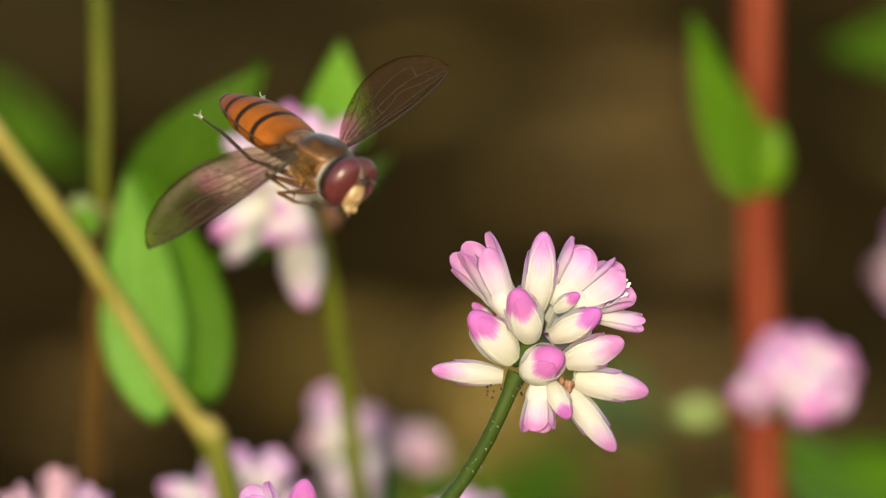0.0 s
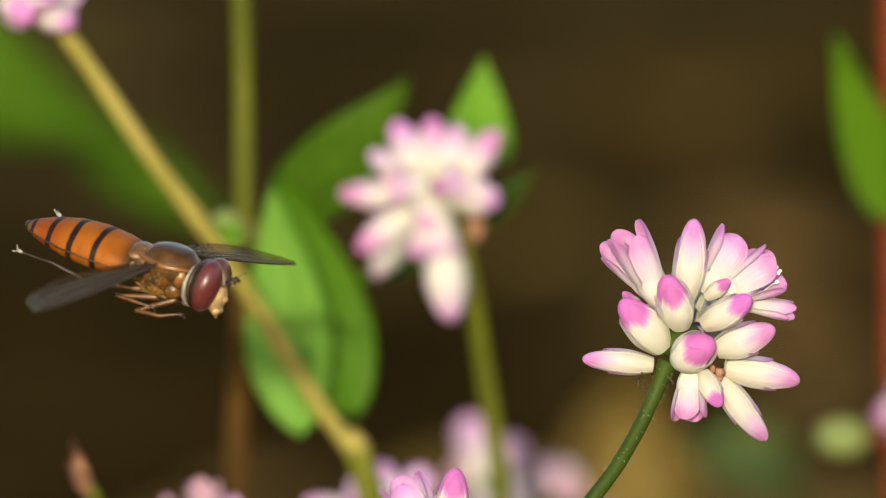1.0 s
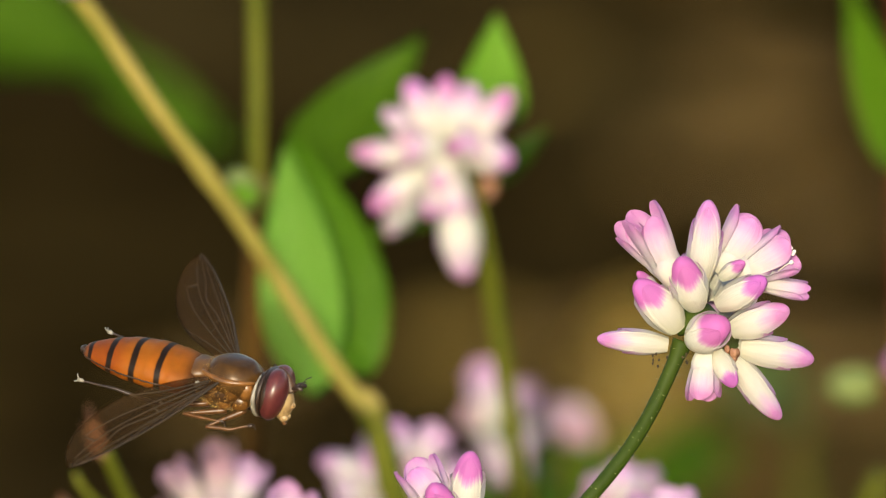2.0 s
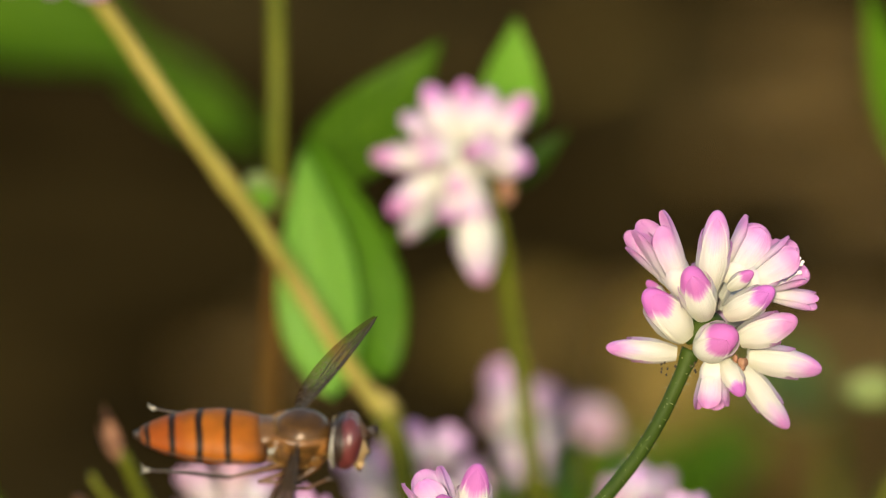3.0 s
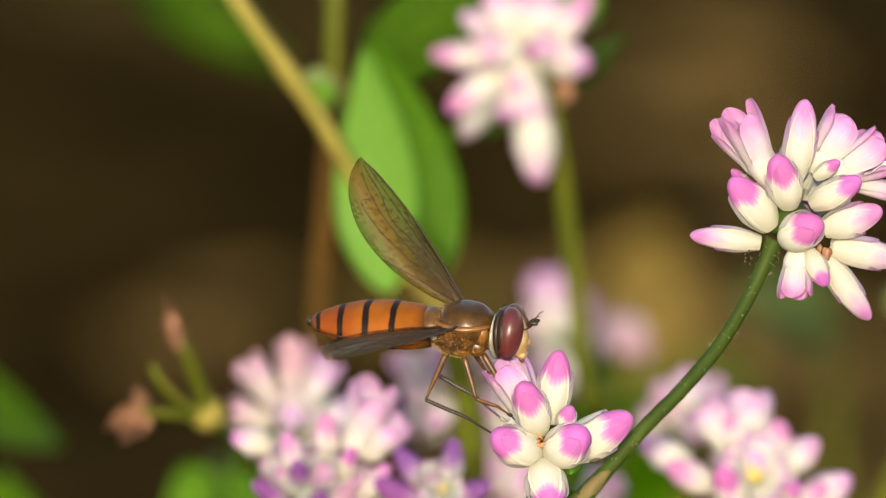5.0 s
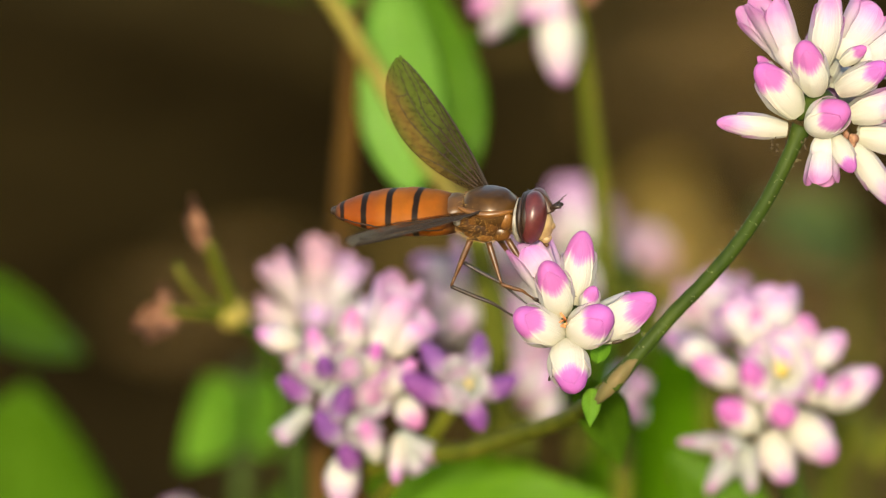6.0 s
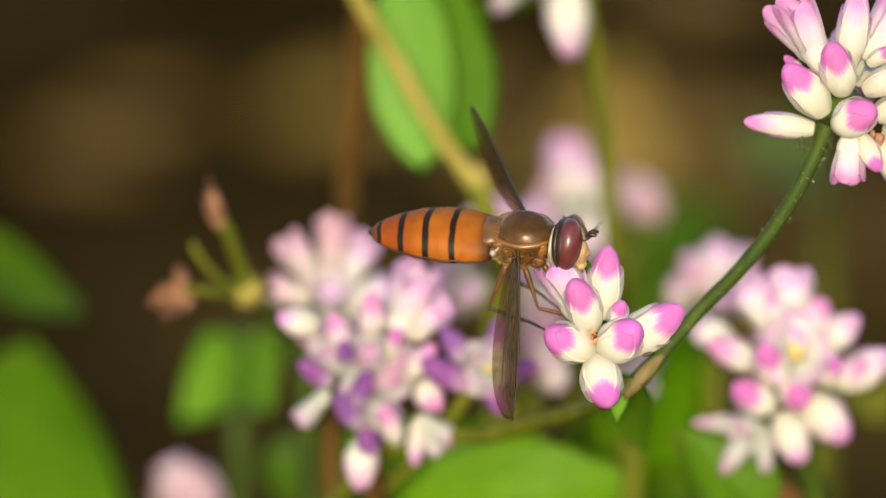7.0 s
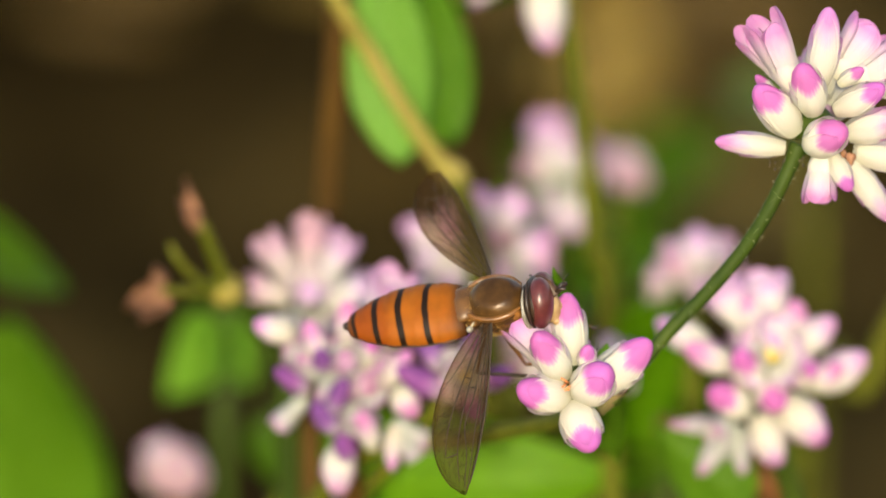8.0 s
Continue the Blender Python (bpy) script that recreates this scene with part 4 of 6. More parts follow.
def right_plant():
    p = Plant("knotweed with a full pink head and one open yellow-centred flower", (26, 34))
    p.stem([(26, 34, -4), (25, 30, 150), (21, 24, 262), (18.8, 20.5, 283), (18.4, 19.4, 286.8)], 0.8, 0.5, STEM_GREEN)
    f = florets_on(p.head((18.4, 19, 287.3), [], 1.0))
    f((-3.20, 0, 1.02), (-5.65, 0.1, 2.18), 1.59, "tip", "pale", 0)
    f((-2.15, -0.6, 0.29), (-4.27, -1.3, 1.59), 1.67, "bud", "pink", 1)
    f((-1.20, -1.2, -0.35), (-1.81, -2.6, 1.77), 1.52, "bud", "spot", 2)
    f((-1.28, 0, 1.87), (-2.74, 0.2, 3.98), 1.90, "half", "pale", 3)
    f((-0.95, -0.2, 2.11), (-1.79, -0.3, 3.67), 1.52, "bud", "pink", 0)
    f((-0.40, 0.1, 1.85), (-0.60, 0.3, 4.38), 2.12, "half", "pale", 1)
    f((0.31, 0, 1.70), (1.15, 0.1, 3.18), 1.71, "tip", "pink", 2)
    f((0.85, -0.1, 1.01), (2.79, 0, 2.28), 1.75, "tip", "pale", 3)
    f((1.17, -1.3, -0.47), (1.54, -2.2, 0.98), 1.02, "bud", "spot", 0)
    f((1.56, -0.7, -0.64), (3.11, -1.2, 0.48), 1.41, "bud", "pink", 1)
    f((1.78, -0.2, -0.78), (4.31, -0.1, 0.54), 1.75, "bud2", "pale", 2)
    f((-0.28, -1.3, 0.97), (-0.42, -2.7, 1.77), 1.9, "wide", "pale", 3)
    f((-1.41, -1.0, -1.69), (-3.05, -2.0, -0.32), 1.90, "bud", "spot", 1)
    f((-0.49, -1.2, -0.52), (-0.09, -2.7, -1.08), 1.83, "bud", "spot", 3)
    f((0.36, -0.6, -1.42), (2.36, -1.0, -3.29), 2.12, "bud2", "pink", 0)
    f((-0.77, -0.7, -2.14), (-0.02, -1.1, -4.54), 1.98, "bud2", "pink", 1)
    f((-1.87, -0.3, -2.82), (-4.95, -0.6, -2.59), 0.84, "tip", "wilted", 2)
    f((-1.89, -0.5, -2.76), (-3.64, -0.8, -5.05), 1.25, "tip", "wilted", 3)
    f((-1.80, -0.6, -2.73), (-1.40, -0.9, -5.03), 1.07, "tip", "wilted", 0)
    f((-2.08, -0.7, -2.52), (-2.99, -1.4, -2.87), 1.33, "half", "wilted", 1)
    f((-0.43, -0.6, 1.50), (0.20, -1.4, 2.28), 2.09, "half", "pale", 2)
    f((0.33, -0.5, -0.16), (1.13, -1.4, 0.47), 1.71, "half", "pale", 0)
    f((-0.73, -0.5, -0.18), (-1.52, -1.0, 2.14), 1.52, "half", "wilted", 2)
    p.leaf((17.5, 22, 279), (13.2, 24, 282.6), (-0.1, -0.8, 0.6), 4.0, LEAF, 16, 0.06)
    return p


def dry_plant():
    p = Plant("spent knotweed with dry brown husks on a forked green tip", (-2, 44), "spent_plant", "wildflower", "spent plants")
    p.stem([(-2, 44, -4), (-2.5, 40, 150), (-4.2, 32, 272), (-5.7, 30, 285.3), (-7.3, 28, 287.9)], 0.75, 0.55, STEM_GREEN)
    bm = lump(bmesh.new(), p.local((-7.4, 28, 288.0)), (0.85 * MM, 0.7 * MM, 0.8 * MM), None, 0.3, 12)
    part("stem_node", bm, STEM_STRAW, p.root, "pale swollen fork")
    p.stem([(-7.3, 28, 288.0), (-7.9, 27, 290.0), (-8.5, 26, 292.0)], 0.38, 0.28, STEM_OLIVE, "fork_stalk")
    p.stem([(-7.4, 28, 288.0), (-8.7, 27, 288.9), (-9.6, 26, 290.2), (-10.0, 26, 291.0)], 0.26, 0.14, STEM_OLIVE, "fork_stalk")
    p.stem([(-7.6, 28, 287.9), (-9.2, 27, 288.3), (-10.5, 26, 288.7)], 0.28, 0.16, STEM_OLIVE, "fork_stalk")
    husks = [((-8.4, 26, 291.6), (-9.2, 25, 294.6), 0.62), ((-8.5, 26, 291.6), (-9.6, 25.4, 293.6), 0.7), ((-10.4, 26, 288.7), (-12.2, 26, 287.8), 1.5), ((-10.6, 26, 288.8), (-11.4, 25.5, 287.2), 1.5),
             ((-10.4, 26, 288.8), (-10.7, 25.6, 290.1), 0.9), ((-10.3, 25.8, 288.5), (-10.4, 25.4, 287.6), 0.8)]
    for a, b, w in husks:
        p.leaf(a, b, (0.3, -1, 0.2), w, DRY, 26, 0.12, "dry brown husk", wave=0.12, seed=w * 9)
    return p


def red_plant():
    p = Plant("knotweed with a thick red stem, green leaf and pink flower head", (34, 66))
    p.stem([(34, 66, -4), (33.6, 64, 150), (32.4, 61, 262), (32.0, 60, 281), (31.5, 60, 298), (31.5, 60, 307), (31.2, 61, 330), (30.5, 62, 380)], 1.25, 1.0, STEM_RED, label="thick red stem", knots=((0.78, 0.35, 0.012),))
    bm = lump(bmesh.new(), p.local((32.2, 58.6, 299.3)), (0.9 * MM, 0.9 * MM, 1.8 * MM), None, 0.25, 14)
    part("leaf_sheath", bm, LEAF_MID, p.root, "green sheath round the stem")
    p.leaf((31.3, 58.6, 297.2), (27.9, 57, 307.4), (-0.4, -0.9, 0.3), 3.6, LEAF, 20, 0.05, "yellow-green upright leaf")
    p.stem([(32.0, 60, 286.0), (32.6, 58.5, 286.4), (33.2, 57.4, 287.0)], 0.5, 0.45, STEM_RED, "side_stalk")
    p.head((33.4, 57, 287.6), scatter_florets(41, 18, (3.6, 3.0, 3.4), 2.1, ("bud", "tip", "half"), ("pink", "pale"), 0, 0.3, -0.5, 1.0), 1.2)
    p.stem([(32.0, 60, 285.3), (30.2, 60, 285.3), (29.4, 60, 285.3)], 0.3, 0.28, STEM_RED, "side_stalk")
    bm = lump(bmesh.new(), p.local((28.6, 60, 285.3)), (1.45 * MM, 0.9 * MM, 0.95 * MM), None, 0.1, 14)
    part("green_bud", bm, LEAF_PALE, p.root, "pale green bud")
    p.leaf((33.0, 64, 281.0), (41.5, 72, 277), (0.1, -0.7, 0.7), 6.0, LEAF, 14, 0.06, seed=6)
    return p


back_plant()
left_plant()
upright_stalk()
purple_plant()
right_plant()
dry_plant()
red_plant()
pale_plant((0, 60), (-3.4, 28.5, 287.1), 51, (), stem=STEM_BROWN, label="knotweed with a pale rose head behind the purple one", florets=[
    (-2.15, 0, 3.4, 0.25, 1.55, "half", "rose"), (0.05, -0.2, 4.4, 0.2, 1.7, "half", "rose"), (1.75, 0, 3.4, 0.2, 1.6, "half", "pale"), (-3.0, 0, 1.0, 0.3, 1.5, "half", "rose"),
    (2.9, -0.6, 1.0, 0.2, 1.6, "half", "pale"), (0.0, -1.6, 1.6, 0.1, 1.8, "half", "pale"), (-1.4, -1.2, -1.4, 0.2, 1.7, "tip", "pale"), (1.4, -1.2, -1.6, 0.2, 1.7, "tip", "rose")])
pale_plant((9, 62), (4.7, 39, 285.9), 52, ("pale", "pale", "rose"), (4.0, 2.4, 4.0), 24, 1.9, STEM_OLIVE, "knotweed with a pale rose head in the shade", low=-0.8)
pale_plant((10, 58), (6.7, 37, 282.2), 59, ("pale", "pale", "rose"), (2.1, 1.6, 2.4), 11, 1.6, STEM_OLIVE, "knotweed with a low pale head under the feeding fly", low=-0.8)
pale_plant((16, 56), (11.3, 30, 283.2), 58, ("pale", "rose"), (1.5, 1.4, 1.9), 7, 1.3, STEM_OLIVE, "knotweed with a small pale head close behind the node", low=-0.7)
pale_plant((20, 60), (15.9, 42, 283.6), 53, ("rose", "rose", "pale"), (2.6, 2.4, 3.6), 12, 1.8, STEM_OLIVE, "knotweed with a dusky rose head", low=-0.2)
pale_plant((14, 84), (10.1, 66, 281.2), 54, (), label="knotweed with a tall pale pink head", florets=[
    (-0.9, 0, 3.6, 0.15, 2.2, "half", "pale"), (1.0, -0.3, 2.6, 0.15, 2.2, "half", "pale"), (0.4, -0.5, -2.6, 0.15, 2.4, "half", "pale"), (-1.8, 0, 1.5, 0.2, 1.8, "half", "rose"),
    (1.7, -0.2, -0.8, 0.2, 2.0, "half", "pale"), (-0.9, -0.9, -1.4, 0.2, 2.0, "tip", "pale")])
pale_plant((18, 96), (13.6, 78, 278.0), 55, ("rose", "rose", "pale"), (1.7, 1.7, 1.6), 8, 1.6, STEM_OLIVE, "knotweed with a small rose head", low=-0.3,
           leaf=((13.5, 80, 275), (9.0, 72, 279), (0, -0.8, 0.6), 6, LEAF, 14, 0.06))
pale_plant((-12, 80), (-10.8, 60, 266.8), 56, ("rose", "rose", "pale"), (1.9, 1.9, 2.0), 11, 1.4, STEM_BROWN, "knotweed with a pale rose head near the ground leaves")
pale_plant((48, 128), (45.6, 110, 281.6), 57, ("rose", "pink"), (3.4, 3.0, 6.0), 18, 2.6, STEM_RED, "far knotweed with a rose flower spike", low=-0.9,
           leaf=((46.5, 112, 290), (49, 110, 300), (0, -0.8, 0.6), 5, LEAF_MID, 14, 0.06))


# ---- loose greenery of other plants ----
def leafy_shoot(label, foot, blades, stem, top, blunt=0.85, depth=1.0):
    """A shoot with leaves; depth stretches it away from a point before the flowers, so that it stands farther off and larger."""
    def off(q):
        return tuple(Vector((5, -260, 375)) + depth * (Vector(q) - Vector((5, -260, 375))))
    if depth != 1.0:
        top, foot = off(top), off((foot[0], foot[1], 0))[:2]
        blades = [(off(a), off(b), c, w * depth, m) for a, b, c, w, m in blades]
    p = Plant(label, foot, "leafy_shoot", "foliage", "leafy shoots")
    p.stem([(foot[0], foot[1], -4), ((foot[0] + top[0]) / 2, (foot[1] + top[1]) / 2, top[2] * 0.55), top], 0.9, 0.5, stem)
    for k, (base, tip, normal, width, mat) in enumerate(blades):
        p.leaf(base, tip, normal, width, mat, 14, 0.07, seed=k + 11, blunt=blunt)


leafy_shoot("broad bright green leaves behind the stalks", (-40, 86), [
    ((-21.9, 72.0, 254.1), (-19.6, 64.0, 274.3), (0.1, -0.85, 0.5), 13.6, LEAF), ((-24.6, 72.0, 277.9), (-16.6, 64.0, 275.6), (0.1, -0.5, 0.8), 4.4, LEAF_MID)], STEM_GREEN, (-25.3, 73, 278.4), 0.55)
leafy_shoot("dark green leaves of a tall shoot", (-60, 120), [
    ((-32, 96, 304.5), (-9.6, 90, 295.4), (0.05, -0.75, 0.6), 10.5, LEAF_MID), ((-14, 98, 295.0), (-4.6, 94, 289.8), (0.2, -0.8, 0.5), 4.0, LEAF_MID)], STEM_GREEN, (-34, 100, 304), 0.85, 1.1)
leafy_shoot("fresh green leaves behind the dry husks", (-14, 100), [
    ((-8.2, 63, 274.4), (-11.4, 66, 268.9), (-0.3, -0.8, 0.5), 4.2, LEAF_BRIGHT), ((-7.8, 64, 274.4), (-6.6, 66, 269.4), (0.3, -0.8, 0.5), 3.6, LEAF_BRIGHT), ((-6.4, 67, 267.4), (-2.2, 64, 263.0), (0.0, -0.8, 0.6), 3.6, LEAF_MID)], STEM_GREEN, (-8.0, 64, 275.2))
leafy_shoot("soft green leaves far behind the flowers", (16, 170), [
    ((15.0, 124, 256.0), (7.6, 118, 263.5), (0, -0.8, 0.6), 7.0, LEAF_BRIGHT), ((15.0, 124, 257.0), (14.8, 118, 263.0), (0.1, -0.8, 0.6), 6.0, LEAF_LIME), ((15.0, 124, 255.0), (18.6, 116, 259.8), (0.2, -0.8, 0.6), 6.5, LEAF_BRIGHT),
    ((14.0, 96, 258.0), (16.2, 90, 266.0), (0.1, -0.8, 0.6), 4.5, LEAF_LIME)], STEM_OLIVE, (15.0, 125, 257.5))
leafy_shoot("withered ochre leaf on a dry shoot", (22, 120), [((19.0, 96, 277.8), (12.0, 90, 275.8), (0.1, -0.9, 0.4), 8.0, OCHRE_LEAF), ((18.0, 89, 280.6), (13.6, 86, 273.8), (-0.1, -0.9, 0.4), 5.0, OCHRE_LEAF), ((18.0, 92, 280.0), (14.2, 88, 282.2), (0, -0.9, 0.4), 3.6, OCHRE_LEAF)], STEM_STRAW, (17.6, 89, 279.8), 0.85, 1.5)
leafy_shoot("low green leaves behind the flowers", (18, 150), [
    ((18.5, 88, 268), (9.4, 78, 277.6), (0, -0.9, 0.4), 6.5, LEAF), ((16.5, 90, 271), (22.5, 84, 275.5), (0.1, -0.8, 0.6), 5.5, LEAF_MID)], STEM_GREEN, (17.5, 94, 270), 0.85, 1.35)
leafy_shoot("mid-green leaves close behind the branching stems", (17, 84), [
    ((16.6, 72, 262.6), (12.9, 66, 273.0), (-0.1, -0.9, 0.35), 6.8, LEAF), ((17.2, 74, 262.2), (17.6, 70, 269.6), (0.15, -0.9, 0.35), 5.4, LEAF_MID), ((16.2, 73, 261.0), (9.6, 59, 271.6), (-0.2, -0.85, 0.5), 5.0, LEAF_MID)], STEM_GREEN, (16.8, 74, 263))
leafy_shoot("pale green leaf far behind", (34, 170), [((30, 142, 262), (22.8, 136, 265.5), (0.0, -0.8, 0.6), 6.0, LEAF_PALE)], STEM_OLIVE, (30, 144, 261))
leafy_shoot("green leaves at the foot of the red stem", (70, 120), [
    ((50, 104, 264), (34.4, 96, 272.5), (0, -0.8, 0.6), 9.0, LEAF), ((50, 118, 293), (38.6, 112, 293.2), (0, -0.9, 0.4), 4.5, LEAF_MID)], STEM_GREEN, (52, 112, 292))


def grass_stalk(label, points, r, mat):
    p = Plant(label, points[0][:2], "grass_stalk", "grass", "grass stalks")
    p.stem(points, r, r * 0.6, mat)


grass_stalk("dry rust-brown grass stalk leaning over", [(62, 70, -4), (56, 66, 150), (38, 54, 245), (21.0, 46, 270.3), (17.4, 44, 273.3), (14.5, 42.5, 276.0)], 0.75, STEM_RUST)
grass_stalk("olive grass stalk leaning over", [(12, 70, -4), (17, 66, 150), (22.5, 62, 262), (26.4, 60, 272), (30, 58, 281)], 0.9, STEM_OLIVE)


# ---- the hoverfly ----
def insect_materials():
    # the abdomen: orange plates with dark bands, along the body's own x axis
    m, n, l, b = material("abdomen", 0.58)
    uv = n.new("ShaderNodeUVMap")
    sep = n.new("ShaderNodeSeparateXYZ")
    l.new(uv.outputs["UV"], sep.inputs[0])
    wob = maths(n, l, "MULTIPLY", maths(n, l, "SUBTRACT", noise_of(n, l, 1100, 3), 0.5), 0.030)
    # each band sags a little towards the head at the sides
    sag = maths(n, l, "MULTIPLY", maths(n, l, "COSINE", maths(n, l, "MULTIPLY", sep.outputs["X"], math.tau * 2), 0.0), 0.010)
    along = maths(n, l, "ADD", maths(n, l, "ADD", sep.outputs["Y"], wob), sag)
    orange, deep, black = (0.325, 0.094, 0.007), (0.27, 0.060, 0.005), (0.014, 0.007, 0.003)
    c = ramp(n, [(0.0, (0.06, 0.022, 0.006)), (0.045, (0.10, 0.034, 0.006)), (0.10, (0.26, 0.078, 0.007)), (0.15, orange), (0.268, orange), (0.280, black), (0.318, black), (0.330, orange), (0.490, orange), (0.502, black), (0.545, black), (0.557, orange), (0.705, deep),
                 (0.717, black), (0.757, black), (0.769, deep), (0.905, deep), (0.917, black), (0.945, black), (0.957, (0.20, 0.06, 0.015)), (1.0, (0.06, 0.025, 0.010))])
    l.new(along, c.inputs[0])
    dim = n.new("ShaderNodeMix")
    dim.data_type = "RGBA"
    dim.blend_type = "MULTIPLY"
    dim.inputs[0].default_value = 0.55
    l.new(c.outputs[0], dim.inputs[6])
    l.new(noise_of(n, l, 1400, 6), dim.inputs[7])
    l.new(dim.outputs[2], b.inputs["Base Color"])
    b.inputs["Subsurface Weight"].default_value = 0.15
    b.inputs["Subsurface Radius"].default_value = (0.0006, 0.0002, 0.0001)
    b.inputs["Specular IOR Level"].default_value = 0.16
    bump(n, l, b, noise_of(n, l, 6000, 3), 0.4, 0.000016)
    abdomen = m
    thorax = plain("thorax_bronze", (0.034, 0.016, 0.005), (0.088, 0.043, 0.012), 0.30, 1500, 0.1, 0.6, 0.00004)
    thorax.node_tree.nodes["Principled BSDF"].inputs["Specular IOR Level"].default_value = 0.22
    amber = plain("amber_cuticle", (0.052, 0.021, 0.004), (0.20, 0.085, 0.020), 0.34, 1300, 0.0, 0.8, 0.00006)
    eye = plain("eye_maroon", (0.066, 0.014, 0.014), (0.095, 0.022, 0.021), 0.34, 5000, 0.0, 0.10, 0.00001)
    face = plain("face_yellow", (0.19, 0.11, 0.040), (0.36, 0.25, 0.12), 0.40, 2500)
    dark = plain("dark_cuticle", (0.012, 0.007, 0.004), (0.035, 0.018, 0.010), 0.45, 3000)
    brown = plain("leg_brown", (0.050, 0.020, 0.005), (0.120, 0.050, 0.013), 0.4, 3000)
    scute = plain("scutellum_brown", (0.055, 0.024, 0.006), (0.14, 0.064, 0.016), 0.42, 1300, 0.0, 0.6, 0.00005)
    rim = plain("silver_rim", (0.16, 0.145, 0.11), (0.33, 0.31, 0.26), 0.4, 4000)
    fuzz = plain("fuzz_gold", (0.32, 0.18, 0.04), (0.50, 0.32, 0.10), 0.5, 4000)
    vein = plain("wing_vein", (0.014, 0.008, 0.003), (0.030, 0.016, 0.006), 0.8, 4000)
    umber = plain("side_umber", (0.030, 0.012, 0.003), (0.075, 0.030, 0.008), 0.5, 1800, 0.0, 0.6, 0.00005)
    # the wing's skin: mostly clear, smoky, with a film of gloss
    m, n, l, b = material("wing_skin", 0.4)
    b.inputs["Specular IOR Level"].default_value = 0.2
    clear = n.new("ShaderNodeBsdfTransparent")
    clear.inputs["Color"].default_value = (0.62, 0.50, 0.37, 1)
    tc = ramp(n, [(0.3, (0.045, 0.028, 0.012)), (0.7, (0.095, 0.062, 0.030))])
    l.new(noise_of(n, l, 900, 4), tc.inputs[0])
    l.new(tc.outputs[0], b.inputs["Base Color"])
    bump(n, l, b, noise_of(n, l, 500, 2), 0.15, 0.00002)
    mix = n.new("ShaderNodeMixShader")
    mix.inputs[0].default_value = 0.31
    l.new(clear.outputs[0], mix.inputs[1])
    l.new(b.outputs[0], mix.inputs[2])
    gloss = n.new("ShaderNodeBsdfGlossy")
    gloss.inputs["Roughness"].default_value = 0.30
    gloss.inputs["Color"].default_value = (0.50, 0.37, 0.23, 1)
    fres = n.new("ShaderNodeFresnel")
    fres.inputs["IOR"].default_value = 1.12
    film = n.new("ShaderNodeMixShader")
    l.new(maths(n, l, "MULTIPLY", fres.outputs[0], 0.4), film.inputs[0])
    l.new(mix.outputs[0], film.inputs[1])
    l.new(gloss.outputs[0], film.inputs[2])
    l.new(film.outputs[0], n["Material Output"].inputs["Surface"])
    return abdomen, thorax, amber, eye, face, dark, brown, rim, fuzz, vein, scute, umber, m


(ABDOMEN, THORAX, AMBER, EYE, FACE, DARK, LEG, RIM, FUZZ, VEIN, SCUTE, UMBER, SKIN) = insect_materials()


def body_of_rings(stations, sides=28):
    """A body along x from stations (x, z, half width, half height) in millimetres, with uv along and around."""
    bm = bmesh.new()
    uv = bm.loops.layers.uv.new("UVMap")
    rings = []
    for x, z, w, h in stations:
        rings.append([bm.verts.new(Vector((x, w * math.cos(a), z + h * math.sin(a) * (1.0 if math.sin(a) > 0 else 0.85))) * MM) for a in (math.tau * k / sides for k in range(sides))])
    n = len(rings)
    for i in range(n - 1):
        for k in range(sides):
            f = bm.faces.new((rings[i][k], rings[i][(k + 1) % sides], rings[i + 1][(k + 1) % sides], rings[i + 1][k]))
            for loop, (a, c) in zip(f.loops, ((i, k), (i, k + 1), (i + 1, k + 1), (i + 1, k))):
                loop[uv].uv = (c / sides, a / (n - 1))
    bm.faces.new(rings[0])
    bm.faces.new(rings[-1][::-1])
    bmesh.ops.recalc_face_normals(bm, faces=bm.faces[:])
    return bm


def fur(spots, seed, count, length, thick=0.011):
    """Short hairs standing on a rounded body (centre, half sizes, upper share only)."""
    rnd, bm = random.Random(seed), bmesh.new()
    for k in range(count):
        c, s, low = rnd.choice(spots)
        d = Vector((rnd.gauss(0, 1), rnd.gauss(0, 1), rnd.gauss(0, 1))).normalized()
        if d.z < low:
            d.z = abs(d.z)
        a = Vector(c) + Vector((d.x * s[0], d.y * s[1], d.z * s[2])) * 0.98
        e = a + (d + Vector((-0.5, rnd.uniform(-0.3, 0.3), rnd.uniform(-0.2, 0.3)))).normalized() * length * rnd.uniform(0.6, 1.2)
        tube(bm, [a * MM, (a + e) / 2 * MM, e * MM], lambda t: thick * (1 - 0.75 * t) * MM, 3, False)
    return bm


def wing_edge(s):
    """Leading and trailing edge of a wing of length 1 at the share s, in chords."""
    t = min(max(s, 0.006), 0.997)
    swell = math.sin(math.pi * t ** 1.15) ** 0.50 * (0.80 + 0.25 * t)
    return -0.10 * math.sin(math.pi * s) - 0.05 * swell, 0.92 * swell - 0.02


